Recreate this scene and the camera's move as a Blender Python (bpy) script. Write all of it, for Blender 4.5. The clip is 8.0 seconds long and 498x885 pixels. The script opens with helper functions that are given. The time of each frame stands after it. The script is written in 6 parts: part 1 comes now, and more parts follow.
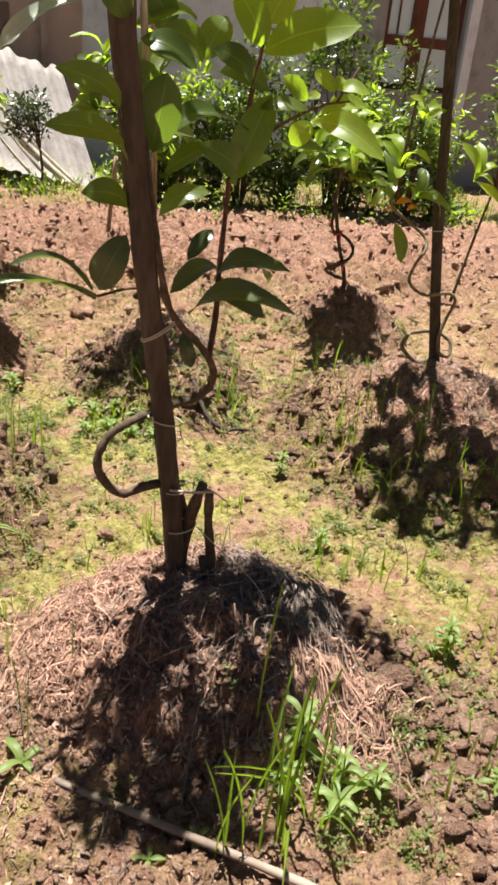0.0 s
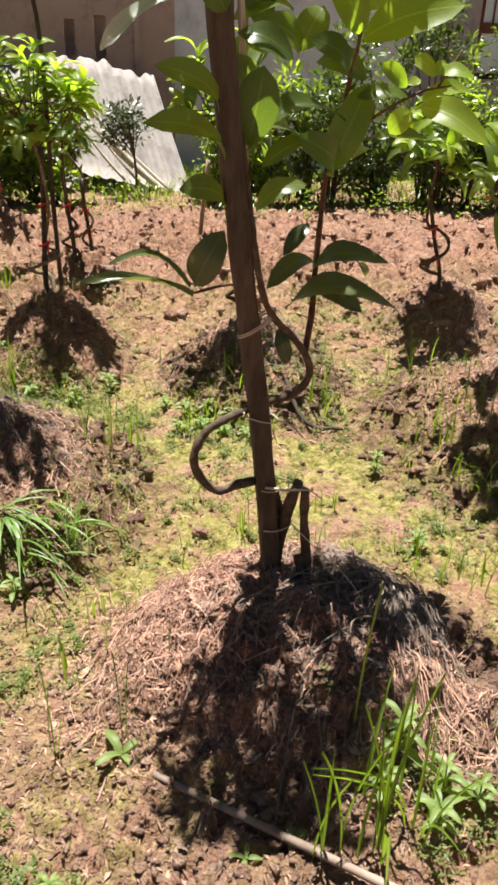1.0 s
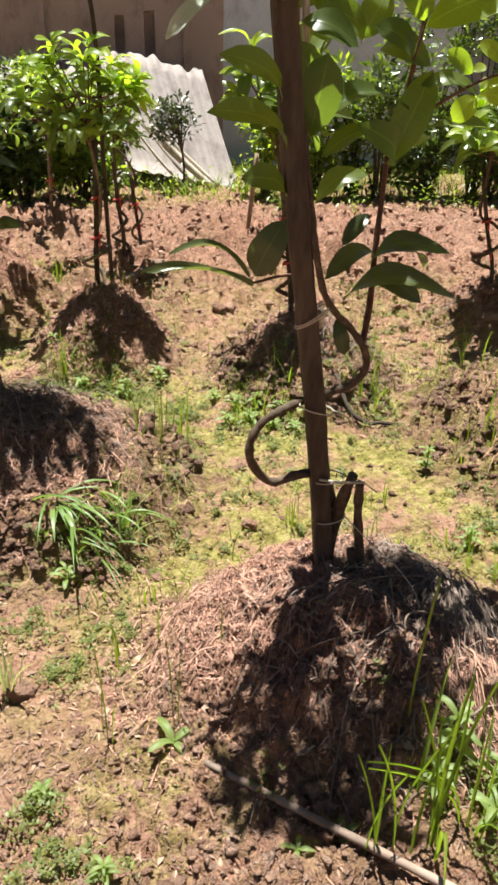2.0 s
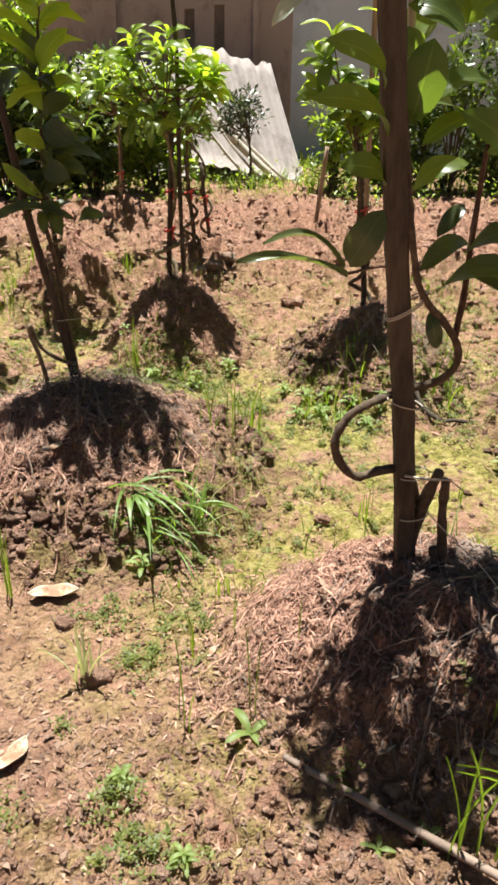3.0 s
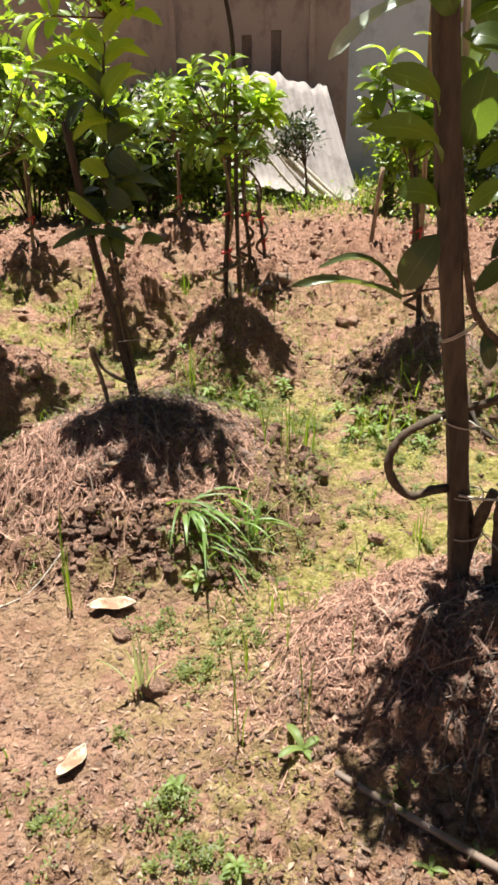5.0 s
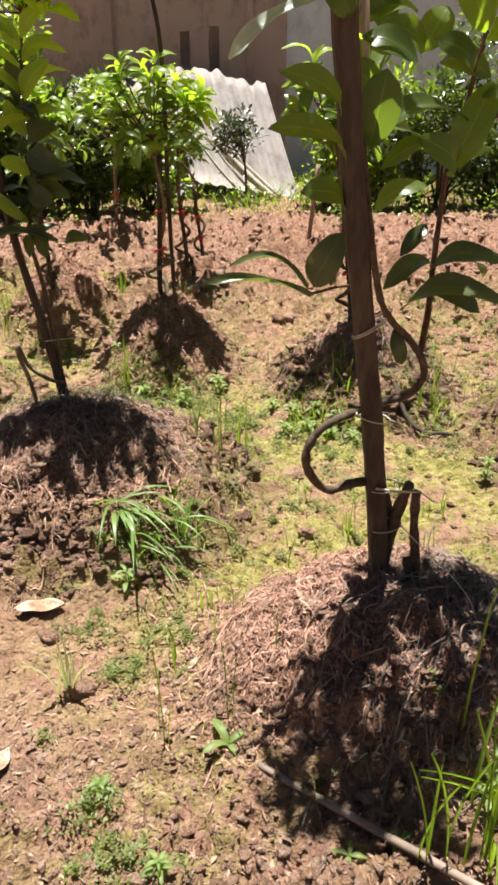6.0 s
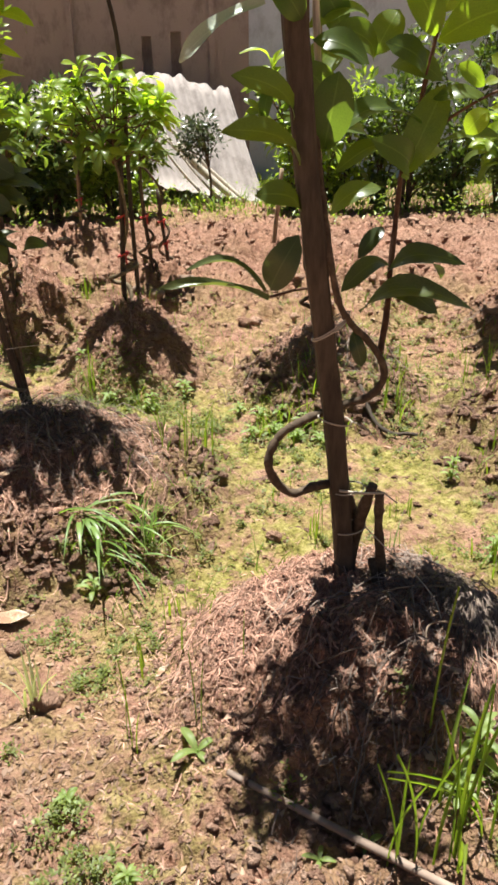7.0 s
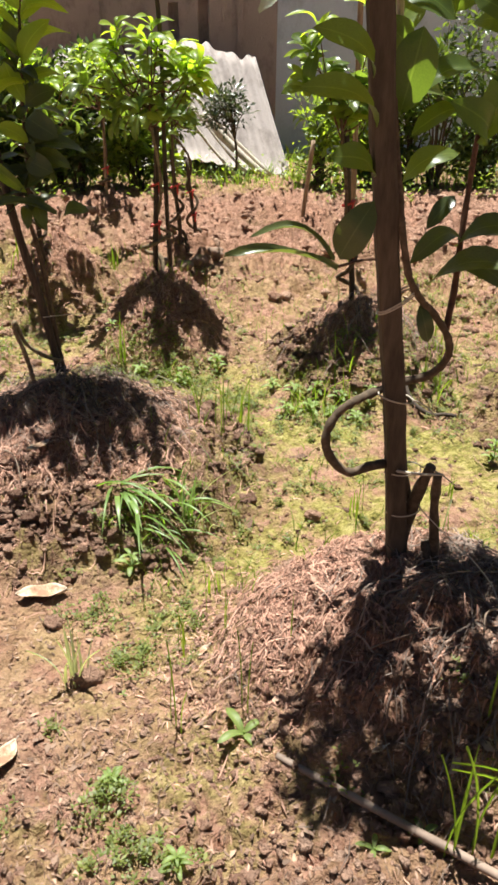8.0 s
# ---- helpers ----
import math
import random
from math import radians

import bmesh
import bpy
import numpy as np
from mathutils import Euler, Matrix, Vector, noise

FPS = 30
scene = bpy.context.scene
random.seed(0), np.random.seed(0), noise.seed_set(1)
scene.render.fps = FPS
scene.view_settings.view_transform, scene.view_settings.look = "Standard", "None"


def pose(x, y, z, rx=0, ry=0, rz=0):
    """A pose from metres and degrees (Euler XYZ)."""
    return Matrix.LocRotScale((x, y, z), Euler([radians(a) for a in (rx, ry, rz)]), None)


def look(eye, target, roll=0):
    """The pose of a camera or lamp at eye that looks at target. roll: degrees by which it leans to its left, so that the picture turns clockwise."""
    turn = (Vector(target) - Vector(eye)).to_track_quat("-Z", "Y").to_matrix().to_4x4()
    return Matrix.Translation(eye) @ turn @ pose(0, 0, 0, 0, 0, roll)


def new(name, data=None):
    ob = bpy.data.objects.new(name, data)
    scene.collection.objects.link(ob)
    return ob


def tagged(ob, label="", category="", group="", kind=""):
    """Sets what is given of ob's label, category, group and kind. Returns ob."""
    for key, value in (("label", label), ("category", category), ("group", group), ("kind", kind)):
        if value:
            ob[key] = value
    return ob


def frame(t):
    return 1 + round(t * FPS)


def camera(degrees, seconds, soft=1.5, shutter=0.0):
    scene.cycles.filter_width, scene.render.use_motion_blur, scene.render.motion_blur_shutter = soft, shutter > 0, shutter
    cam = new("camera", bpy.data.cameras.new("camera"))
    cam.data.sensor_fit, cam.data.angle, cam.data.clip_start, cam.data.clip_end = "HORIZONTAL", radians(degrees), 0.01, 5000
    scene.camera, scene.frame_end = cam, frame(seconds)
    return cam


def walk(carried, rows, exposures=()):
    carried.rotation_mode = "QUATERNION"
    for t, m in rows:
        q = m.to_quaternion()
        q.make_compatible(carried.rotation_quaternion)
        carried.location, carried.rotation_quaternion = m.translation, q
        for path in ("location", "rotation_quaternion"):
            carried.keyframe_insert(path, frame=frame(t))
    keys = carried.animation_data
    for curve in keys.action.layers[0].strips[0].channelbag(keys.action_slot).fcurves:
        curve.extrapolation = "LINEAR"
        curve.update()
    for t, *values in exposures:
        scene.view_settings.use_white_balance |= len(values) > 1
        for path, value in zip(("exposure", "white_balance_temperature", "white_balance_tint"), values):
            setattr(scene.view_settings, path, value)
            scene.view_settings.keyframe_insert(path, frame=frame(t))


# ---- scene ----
cam = camera(36.2, 8.0, soft=2.9)
# seconds, eye x, y, z, yaw, pitch, roll
ROWS = [
    (0.0, 0.1071, -0.0171, 1.3383, -17.484, -26.329, 5.428),
    (0.5, 0.0863, 0.0044, 1.3190, -13.002, -26.699, 4.326),
    (1.0, 0.0967, -0.0025, 1.3205, -10.012, -26.640, 2.078),
    (1.2, 0.0938, -0.0018, 1.3183, -8.354, -26.789, 1.111),
    (2.3, 0.0497, -0.0003, 1.3097, -5.734, -27.101, 1.311),
    (2.5, 0.0341, -0.0027, 1.3097, -4.749, -27.133, 1.145),
    (3.0, 0.0040, 0.0123, 1.2981, -2.074, -27.468, 0.700),
    (3.5, 0.0000, -0.0000, 1.3000, 0.000, -27.594, -0.034),
    (4.0, -0.0197, -0.0082, 1.3211, 1.285, -26.670, -0.075),
    (4.2, -0.0135, -0.0153, 1.3177, 4.340, -25.635, -2.039),
    (4.4, -0.0110, -0.0170, 1.3170, 5.300, -25.350, -2.300),
    (5.3, 0.0054, -0.0205, 1.3130, 0.690, -26.666, 0.095),
    (5.5, 0.0089, -0.0215, 1.3122, 0.053, -26.894, 0.483),
    (6.0, 0.0696, -0.0265, 1.3193, -1.604, -26.378, -0.285),
    (6.5, 0.0822, -0.0239, 1.3151, -2.709, -25.998, -0.646),
    (7.0, 0.0912, -0.0206, 1.3169, -3.902, -26.088, -0.526),
    (7.5, 0.0781, -0.0093, 1.3075, -3.730, -26.506, -0.116),
    (8.0, 0.0017, 0.0314, 1.2895, -3.076, -27.783, 0.612),
]
walk(cam, [(t, pose(x, y, z, 90 + pitch, 0, yaw) @ pose(0, 0, 0, 0, 0, roll)) for t, x, y, z, yaw, pitch, roll in ROWS],
     exposures=[(0.0, 1.16), (8.0, 1.16)])

# ---- light ----
SUN_EL, SUN_AZ = radians(77.0), radians(-8.0)     # azimuth from +y towards +x
to_sun = Vector((math.sin(SUN_AZ) * math.cos(SUN_EL), math.cos(SUN_AZ) * math.cos(SUN_EL), math.sin(SUN_EL)))
world = bpy.data.worlds.new("sky")
scene.world = world
world.use_nodes = True
wn = world.node_tree
sky = wn.nodes.new("ShaderNodeTexSky")
sky.sky_type, sky.sun_disc = "NISHITA", False
sky.sun_elevation, sky.sun_rotation = SUN_EL, SUN_AZ
wn.nodes["Background"].inputs["Strength"].default_value = 0.0190
wn.links.new(sky.outputs["Color"], wn.nodes["Background"].inputs["Color"])
sun = new("sun", bpy.data.lights.new("sun", "SUN"))
sun.data.energy, sun.data.angle, sun.data.color = 5.7, radians(0.6), (0.950, 0.965, 0.895)
sun.matrix_world = look(to_sun * 50, (0, 0, 0))


# ---- materials ----
class Nodes:
    """A material's node tree with short calls."""

    def __init__(self, name):
        self.mat = bpy.data.materials.new(name)
        self.mat.use_nodes = True
        self.t = self.mat.node_tree
        self.bsdf = self.t.nodes["Principled BSDF"]
        self.out = self.t.nodes["Material Output"]

    def add(self, kind, **inputs):
        n = self.t.nodes.new("ShaderNode" + kind)
        for k, v in inputs.items():
            self.put(n, k.replace("_", " "), v)
        return n

    def put(self, n, key, v):
        if isinstance(v, bpy.types.NodeSocket):
            self.t.links.new(v, n.inputs[key])
        else:
            n.inputs[key].default_value = v

    def noise(self, scale, detail=4, rough=0.6, vec=None, stretch=None):
        n = self.add("TexNoise", Scale=scale, Detail=detail, Roughness=rough)
        if vec is None:
            vec = self.add("TexCoord").outputs["Object"]
        if stretch:
            m = self.add("Mapping", Vector=vec, Scale=stretch)
            vec = m.outputs[0]
        self.put(n, "Vector", vec)
        return n.outputs["Fac"]

    def ramp(self, fac, *stops):
        n = self.add("ValToRGB", Fac=fac)
        e = n.color_ramp.elements
        while len(e) < len(stops):
            e.new(0.5)
        for el, (p, c) in zip(e, stops):
            el.position = p
            el.color = (*c, 1) if len(c) == 3 else c
        return n.outputs["Color"]

    def mix(self, fac, a, b, mode="MIX"):
        n = self.t.nodes.new("ShaderNodeMix")
        n.data_type, n.blend_type = "RGBA", mode
        self.put(n, 0, fac)
        self.put(n, 6, (*a, 1) if isinstance(a, tuple) else a)
        self.put(n, 7, (*b, 1) if isinstance(b, tuple) else b)
        return n.outputs[2]

    def math(self, op, a, b=0.0):
        n = self.t.nodes.new("ShaderNodeMath")
        n.operation = op
        self.put(n, 0, a)
        self.put(n, 1, b)
        return n.outputs[0]

    def bump(self, height, strength, dist):
        n = self.add("Bump", Height=height, Strength=strength, Distance=dist)
        self.t.links.new(n.outputs[0], self.bsdf.inputs["Normal"])
        return n

    def done(self, color=None, rough=None, **more):
        if color is not None:
            self.put(self.bsdf, "Base Color", (*color, 1) if isinstance(color, tuple) else color)
        if rough is not None:
            self.put(self.bsdf, "Roughness", rough)
        for k, v in more.items():
            self.put(self.bsdf, k.replace("_", " "), v)
        return self.mat


def soil_material():
    n = Nodes("soil")
    moss = n.add("Attribute")
    moss.attribute_name = "moss"
    straw = n.add("Attribute")
    straw.attribute_name = "straw"
    skirt = n.add("Attribute")
    skirt.attribute_name = "skirt"
    big = n.noise(2.3, 5, 0.6)
    mid = n.noise(13, 7, 0.7)
    fine = n.noise(75, 6, 0.75)
    grit = n.noise(260, 4, 0.7)
    soil = n.ramp(mid, (0.37, (0.105, 0.055, 0.036)), (0.46, (0.265, 0.139, 0.096)), (0.62, (0.45, 0.259, 0.194)))
    red = n.ramp(big, (0.35, (0.42, 0.202, 0.140)), (0.65, (0.36, 0.210, 0.148)))
    soil = n.mix(0.42, soil, red)
    soil = n.mix(n.ramp(fine, (0.50, (0, 0, 0)), (0.70, (0.8, 0.8, 0.8))), soil, (0.44, 0.268, 0.188))
    soil = n.mix(n.ramp(grit, (0.36, (0.45, 0.45, 0.45)), (0.48, (0, 0, 0))), soil, (0.090, 0.046, 0.031))
    hay = n.noise(34, 6, 0.75, stretch=(1.0, 3.5, 2.0))
    hay_c = n.ramp(hay, (0.34, (0.105, 0.048, 0.031)), (0.50, (0.34, 0.175, 0.117)), (0.68, (0.52, 0.300, 0.208)))
    soil = n.mix(n.math("MULTIPLY", straw.outputs["Fac"], 0.88), soil, hay_c)
    green = n.ramp(n.noise(26, 6, 0.75), (0.39, (0.112, 0.107, 0.022)), (0.49, (0.272, 0.235, 0.062)), (0.64, (0.42, 0.358, 0.142)))
    m = n.math("MULTIPLY", moss.outputs["Fac"], n.ramp(n.noise(4.5, 7, 0.75), (0.41, (0.02, 0.02, 0.02)), (0.54, (1, 1, 1))))
    soil = n.mix(m, soil, green)
    damp = n.ramp(n.noise(4.2, 6, 0.7), (0.50, (0, 0, 0)), (0.60, (0.66, 0.66, 0.66)))
    soil = n.mix(n.math("MULTIPLY", damp, n.math("SUBTRACT", 1.0, n.math("MULTIPLY", moss.outputs["Fac"], 0.7))), soil, (0.20, 0.100, 0.063))
    rust = n.ramp(n.noise(7.5, 6, 0.7), (0.50, (0, 0, 0)), (0.66, (0.5, 0.5, 0.5)))
    soil = n.mix(n.math("MULTIPLY", rust, n.math("SUBTRACT", 1.0, moss.outputs["Fac"])), soil, (0.46, 0.250, 0.165))
    # dark brown and mossy tones in a broken ring round each mound's foot
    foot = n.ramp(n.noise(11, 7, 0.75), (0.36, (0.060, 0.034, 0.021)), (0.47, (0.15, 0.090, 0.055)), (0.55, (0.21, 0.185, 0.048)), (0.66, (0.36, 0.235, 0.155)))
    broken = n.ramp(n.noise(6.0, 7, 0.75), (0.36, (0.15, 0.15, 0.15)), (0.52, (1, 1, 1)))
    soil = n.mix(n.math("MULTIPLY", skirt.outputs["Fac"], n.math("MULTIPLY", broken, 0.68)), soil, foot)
    warp = n.add("VectorMath", Vector=n.add("TexCoord").outputs["Object"])
    warp.operation = "ADD"
    wob = n.add("TexNoise", Scale=40.0, Detail=3.0)
    shrink = n.add("VectorMath", Vector=wob.outputs["Color"])
    shrink.operation = "SCALE"
    shrink.inputs["Scale"].default_value = 0.03
    n.t.links.new(shrink.outputs[0], warp.inputs[1])
    crumbs = n.add("TexVoronoi", Scale=85.0, Vector=warp.outputs[0])
    lumps_ = n.add("TexVoronoi", Scale=32.0, Vector=warp.outputs[0])
    soft = n.math("SUBTRACT", 1.0, n.math("MULTIPLY", moss.outputs["Fac"], 0.25))
    grain = n.math("ADD", n.math("MULTIPLY", crumbs.outputs["Distance"], -0.35), n.math("MULTIPLY", lumps_.outputs["Distance"], -0.5))
    h = n.math("ADD", n.math("MULTIPLY", mid, 0.4), n.math("ADD", n.math("MULTIPLY", fine, 0.35), n.math("MULTIPLY", grit, 0.2)))
    h = n.math("ADD", h, n.math("MULTIPLY", grain, soft))
    n.bump(h, 1.0, 0.026)
    return n.done(soil, 0.93, Specular_IOR_Level=0.15)


def clod_material(name="clod_soil", k=1.0):
    n = Nodes(name)
    rnd = n.add("NewGeometry").outputs["Random Per Island"]
    c = n.ramp(rnd, (0.0, (0.25 * k, 0.126 * k, 0.084 * k)), (0.5, (0.42 * k, 0.230 * k, 0.157 * k)), (1.0, (0.57 * k, 0.358 * k, 0.262 * k)))
    f = n.noise(120, 5, 0.7)
    c = n.mix(n.ramp(f, (0.4, (0, 0, 0)), (0.7, (0.7, 0.7, 0.7))), c, (0.52 * k, 0.318 * k, 0.230 * k))
    n.bump(n.math("ADD", f, n.noise(45, 4, 0.7)), 1.0, 0.03)
    return n.done(c, 0.95, Specular_IOR_Level=0.2)


def straw_material(name, dark, light):
    n = Nodes(name)
    rnd = n.add("NewGeometry").outputs["Random Per Island"]
    c = n.mix(rnd, dark, light)
    return n.done(c, 0.75, Specular_IOR_Level=0.3)


def blade_material(name, a, b, t_amount=0.4, per_object=False, gloss=0.42):
    """Green leaf tissue: glossy skin, light passing through."""
    n = Nodes(name)
    if per_object:
        rnd = n.add("ObjectInfo").outputs["Random"]
    else:
        rnd = n.add("NewGeometry").outputs["Random Per Island"]
    uv = n.add("TexCoord").outputs["UV"]
    sep = n.add("SeparateXYZ", Vector=uv)
    veins = n.t.nodes.new("ShaderNodeTexWave")
    veins.inputs["Scale"].default_value = 3.2
    veins.inputs["Distortion"].default_value = 1.5
    n.t.links.new(uv, veins.inputs["Vector"])
    mid = n.math("ABSOLUTE", n.math("SUBTRACT", sep.outputs[0], 0.5))
    rib = n.ramp(mid, (0.0, (1, 1, 1)), (0.035, (0, 0, 0)))
    c = n.mix(rnd, a, b)
    c = n.mix(n.ramp(n.noise(45, 4, 0.6), (0.35, (0.4, 0.4, 0.4)), (0.65, (0, 0, 0))), c, tuple(0.62 * v for v in a))
    c = n.mix(n.math("MULTIPLY", rib, 0.22), c, tuple(min(1, 1.7 * v + 0.04) for v in b))
    n.bump(n.math("ADD", n.math("MULTIPLY", veins.outputs["Fac"], 0.12), n.math("MULTIPLY", rib, 0.6)), 0.14, 0.003)
    n.done(c, gloss, Specular_IOR_Level=0.6)
    tr = n.add("BsdfTranslucent", Color=n.mix(1.0, c, (1.95, 2.02, 0.60), "MULTIPLY"))
    mx = n.add("MixShader", Fac=t_amount)
    n.t.links.new(n.bsdf.outputs[0], mx.inputs[1])
    n.t.links.new(tr.outputs[0], mx.inputs[2])
    n.t.links.new(mx.outputs[0], n.out.inputs["Surface"])
    return n.mat


def wood_material(name, a, b, scale=30, rough=0.8, stretch=(6, 6, 0.5)):
    n = Nodes(name)
    g = n.noise(scale, 6, 0.65, stretch=stretch)
    s = n.noise(5, 4, 0.6)
    c = n.ramp(g, (0.3, tuple(0.5 * v for v in a)), (0.5, a), (0.72, b))
    c = n.mix(n.ramp(s, (0.4, (0, 0, 0)), (0.7, (0.6, 0.6, 0.6))), c, tuple(0.45 * v for v in a))
    n.bump(g, 0.45, 0.004)
    return n.done(c, rough, Specular_IOR_Level=0.3)


def plaster_material(name, a, b, stain, scale=1.6):
    n = Nodes(name)
    c = n.mix(n.noise(scale, 6, 0.65), a, b)
    c = n.mix(n.ramp(n.noise(3.0, 6, 0.7, stretch=(1.3, 1, 0.7)), (0.50, (0, 0, 0)), (0.68, (0.8, 0.8, 0.8))), c, stain)
    f = n.noise(40, 6, 0.7)
    c = n.mix(n.math("MULTIPLY", f, 0.35), c, tuple(0.6 * v for v in a))
    n.bump(f, 0.5, 0.02)
    return n.done(c, 0.92, Specular_IOR_Level=0.2)


def plain_material(name, color, rough, **more):
    n = Nodes(name)
    c = n.mix(n.math("MULTIPLY", n.noise(25, 4, 0.6), 0.6), color, tuple(0.62 * v for v in color))
    return n.done(c, rough, **more)


SOIL, CLOD = soil_material(), clod_material()
STRAW = straw_material("dry_straw", (0.125, 0.062, 0.043), (0.60, 0.345, 0.250))
OLD_STRAW = straw_material("weathered_straw", (0.065, 0.044, 0.034), (0.34, 0.248, 0.203))
BARK_BITS = straw_material("bark_bits", (0.085, 0.048, 0.032), (0.40, 0.255, 0.180))
LITTER = straw_material("leaf_litter", (0.14, 0.070, 0.043), (0.43, 0.265, 0.180))
# glossy glare on one leaf, put into a pale base colour
GLARE_LEAF = blade_material("glare_pale_leaf", (0.40, 0.45, 0.36), (0.50, 0.55, 0.45), 0.15, True, gloss=0.34)
# leaf tissue darkened for the shade under the saplings' own crowns
SHADED_LEAF = blade_material("shaded_leaf", (0.046, 0.062, 0.027), (0.104, 0.124, 0.046), 0.36, True, gloss=0.28)
LEAF = blade_material("mature_leaf", (0.088, 0.128, 0.038), (0.172, 0.232, 0.062), 0.60, True, gloss=0.30)
# lime young growth; on sunlit leaves the light is put into this colour
YOUNG_LIT = blade_material("young_lit_leaf", (0.200, 0.285, 0.040), (0.350, 0.440, 0.070), 0.60, True, gloss=0.40)
SHRUB_LEAF = blade_material("shrub_leaf", (0.034, 0.057, 0.020), (0.175, 0.232, 0.062), 0.42, gloss=0.34)
GREY_SHRUB = blade_material("grey_shrub_leaf", (0.035, 0.050, 0.030), (0.105, 0.125, 0.070), 0.2, gloss=0.30)
SHRUB_LIGHT = blade_material("light_shrub_leaf", (0.075, 0.120, 0.028), (0.350, 0.440, 0.085), 0.50, gloss=0.34)
LUSH = blade_material("lush_grass_blade", (0.125, 0.215, 0.050), (0.275, 0.390, 0.115), 0.50, True, gloss=0.4)
PALE_GRASS = blade_material("pale_grass_blade", (0.52, 0.54, 0.42), (0.66, 0.68, 0.56), 0.22, True, gloss=0.5)
GRASS = blade_material("grass_blade", (0.120, 0.190, 0.026), (0.270, 0.350, 0.060), 0.5, True, gloss=0.5)
FIELD_GRASS = blade_material("field_grass_blade", (0.090, 0.165, 0.024), (0.220, 0.280, 0.060), 0.5, gloss=0.5)
WEED = blade_material("weed_leaf", (0.190, 0.260, 0.070), (0.300, 0.380, 0.130), 0.5, True, gloss=0.5)
SEEDLING = blade_material("seedling_leaf", (0.110, 0.140, 0.034), (0.260, 0.285, 0.085), 0.5, gloss=0.5)
RED_LEAF = blade_material("reddish_leaf", (0.35, 0.09, 0.02), (0.45, 0.22, 0.04), 0.4)
STAKE = wood_material("weathered_stake_wood", (0.086, 0.062, 0.044), (0.132, 0.098, 0.071), 18, 0.8, (3, 3, 0.6))
DARK_STAKE = wood_material("dark_stake_wood", (0.066, 0.046, 0.034), (0.130, 0.092, 0.068), 26)
BAMBOO = wood_material("dry_bamboo", (0.30, 0.20, 0.125), (0.50, 0.37, 0.25), 18, 0.6)
POLE = wood_material("old_pole_wood", (0.58, 0.50, 0.42), (0.78, 0.70, 0.61), 18)
BARK = wood_material("sapling_bark", (0.108, 0.073, 0.048), (0.200, 0.140, 0.094), 60, 0.85, (1, 1, 1))
PALE_BARK = wood_material("pale_looped_bark", (0.20, 0.145, 0.090), (0.38, 0.285, 0.185), 60, 0.8, (1, 1, 1))
TWIG = wood_material("reddish_twig_bark", (0.115, 0.052, 0.030), (0.190, 0.095, 0.055), 60, 0.7, (1, 1, 1))
ROOT = wood_material("dry_root_bark", (0.26, 0.185, 0.135), (0.42, 0.32, 0.25), 40, 0.8, (1, 1, 1))
STRING = plain_material("pale_string", (0.50, 0.43, 0.35), 0.8)
RED_TIE = plain_material("red_plastic_tie", (0.55, 0.045, 0.035), 0.45)
CONCRETE = plaster_material("brown_rendered_wall", (0.42, 0.330, 0.305), (0.55, 0.440, 0.405), (0.23, 0.175, 0.160))
BLUE_WALL = plaster_material("grey_blue_plaster", (0.66, 0.72, 0.86), (0.76, 0.82, 0.94), (0.42, 0.46, 0.54))
GREY_WALL = plaster_material("dark_grey_plaster", (0.28, 0.285, 0.32), (0.40, 0.405, 0.44), (0.16, 0.16, 0.18))
SHEET = plaster_material("asbestos_cement", (0.31, 0.262, 0.245), (0.40, 0.345, 0.325), (0.17, 0.138, 0.128), 3.0)
FRAME = wood_material("red_brown_window_wood", (0.13, 0.05, 0.032), (0.20, 0.085, 0.055), 20)
def dry_leaf_material():
    """Pale dead leaf, browned in an uneven blotch round its middle."""
    n = Nodes("dry_pale_leaf")
    uv = n.add("TexCoord").outputs["UV"]
    d = n.add("VectorMath", Vector=uv)
    d.operation = "DISTANCE"
    d.inputs[1].default_value = (0.5, 0.5, 0)
    rim = n.math("ADD", d.outputs["Value"], n.math("MULTIPLY", n.noise(9, 5, 0.7, vec=uv), 0.7))
    c = n.ramp(rim, (0.44, (0.25, 0.125, 0.07)), (0.58, (0.44, 0.27, 0.17)), (0.70, (0.67, 0.55, 0.43)))
    c = n.mix(n.math("MULTIPLY", n.noise(60, 4, 0.7), 0.5), c, (0.30, 0.19, 0.12))
    n.bump(n.noise(14, 5, 0.7, vec=uv), 0.5, 0.006)
    return n.done(c, 0.75)


DRY_LEAF = dry_leaf_material()
STONE = plain_material("muddy_stone", (0.24, 0.155, 0.11), 0.9)
# darker clod soil; under leaves and grass its colour also carries shade
DARK_CLOD = clod_material("damp_and_shaded_clod", 0.62)
PINK_CLOD = clod_material("dry_pink_clod", 1.08)
RED_CLOD = clod_material("crumbly_red_clod", 0.92)
STICK = wood_material("greyed_stick_wood", (0.29, 0.205, 0.160), (0.45, 0.345, 0.285), 10, 0.8, (1, 1, 1))
CHIP = straw_material("straw_chips", (0.125, 0.056, 0.038), (0.62, 0.325, 0.232))
gl = Nodes("window_glass")
GLASS = gl.done((0.55, 0.68, 0.78), 0.08, Specular_IOR_Level=0.8)


# ---- mesh helpers ----
def thing(name, at, label, category, group="", kind=""):
    ob = new(name)
    ob.location = at
    ob.empty_display_size = 0.05
    return tagged(ob, label, category, group, kind)


def place(ob, parent):
    """Puts a mesh with world coordinates under a thing or a part."""
    if parent is not None:
        ob.parent = parent
        if parent.type == "EMPTY":
            ob.location = -Vector(parent.location)
    return ob


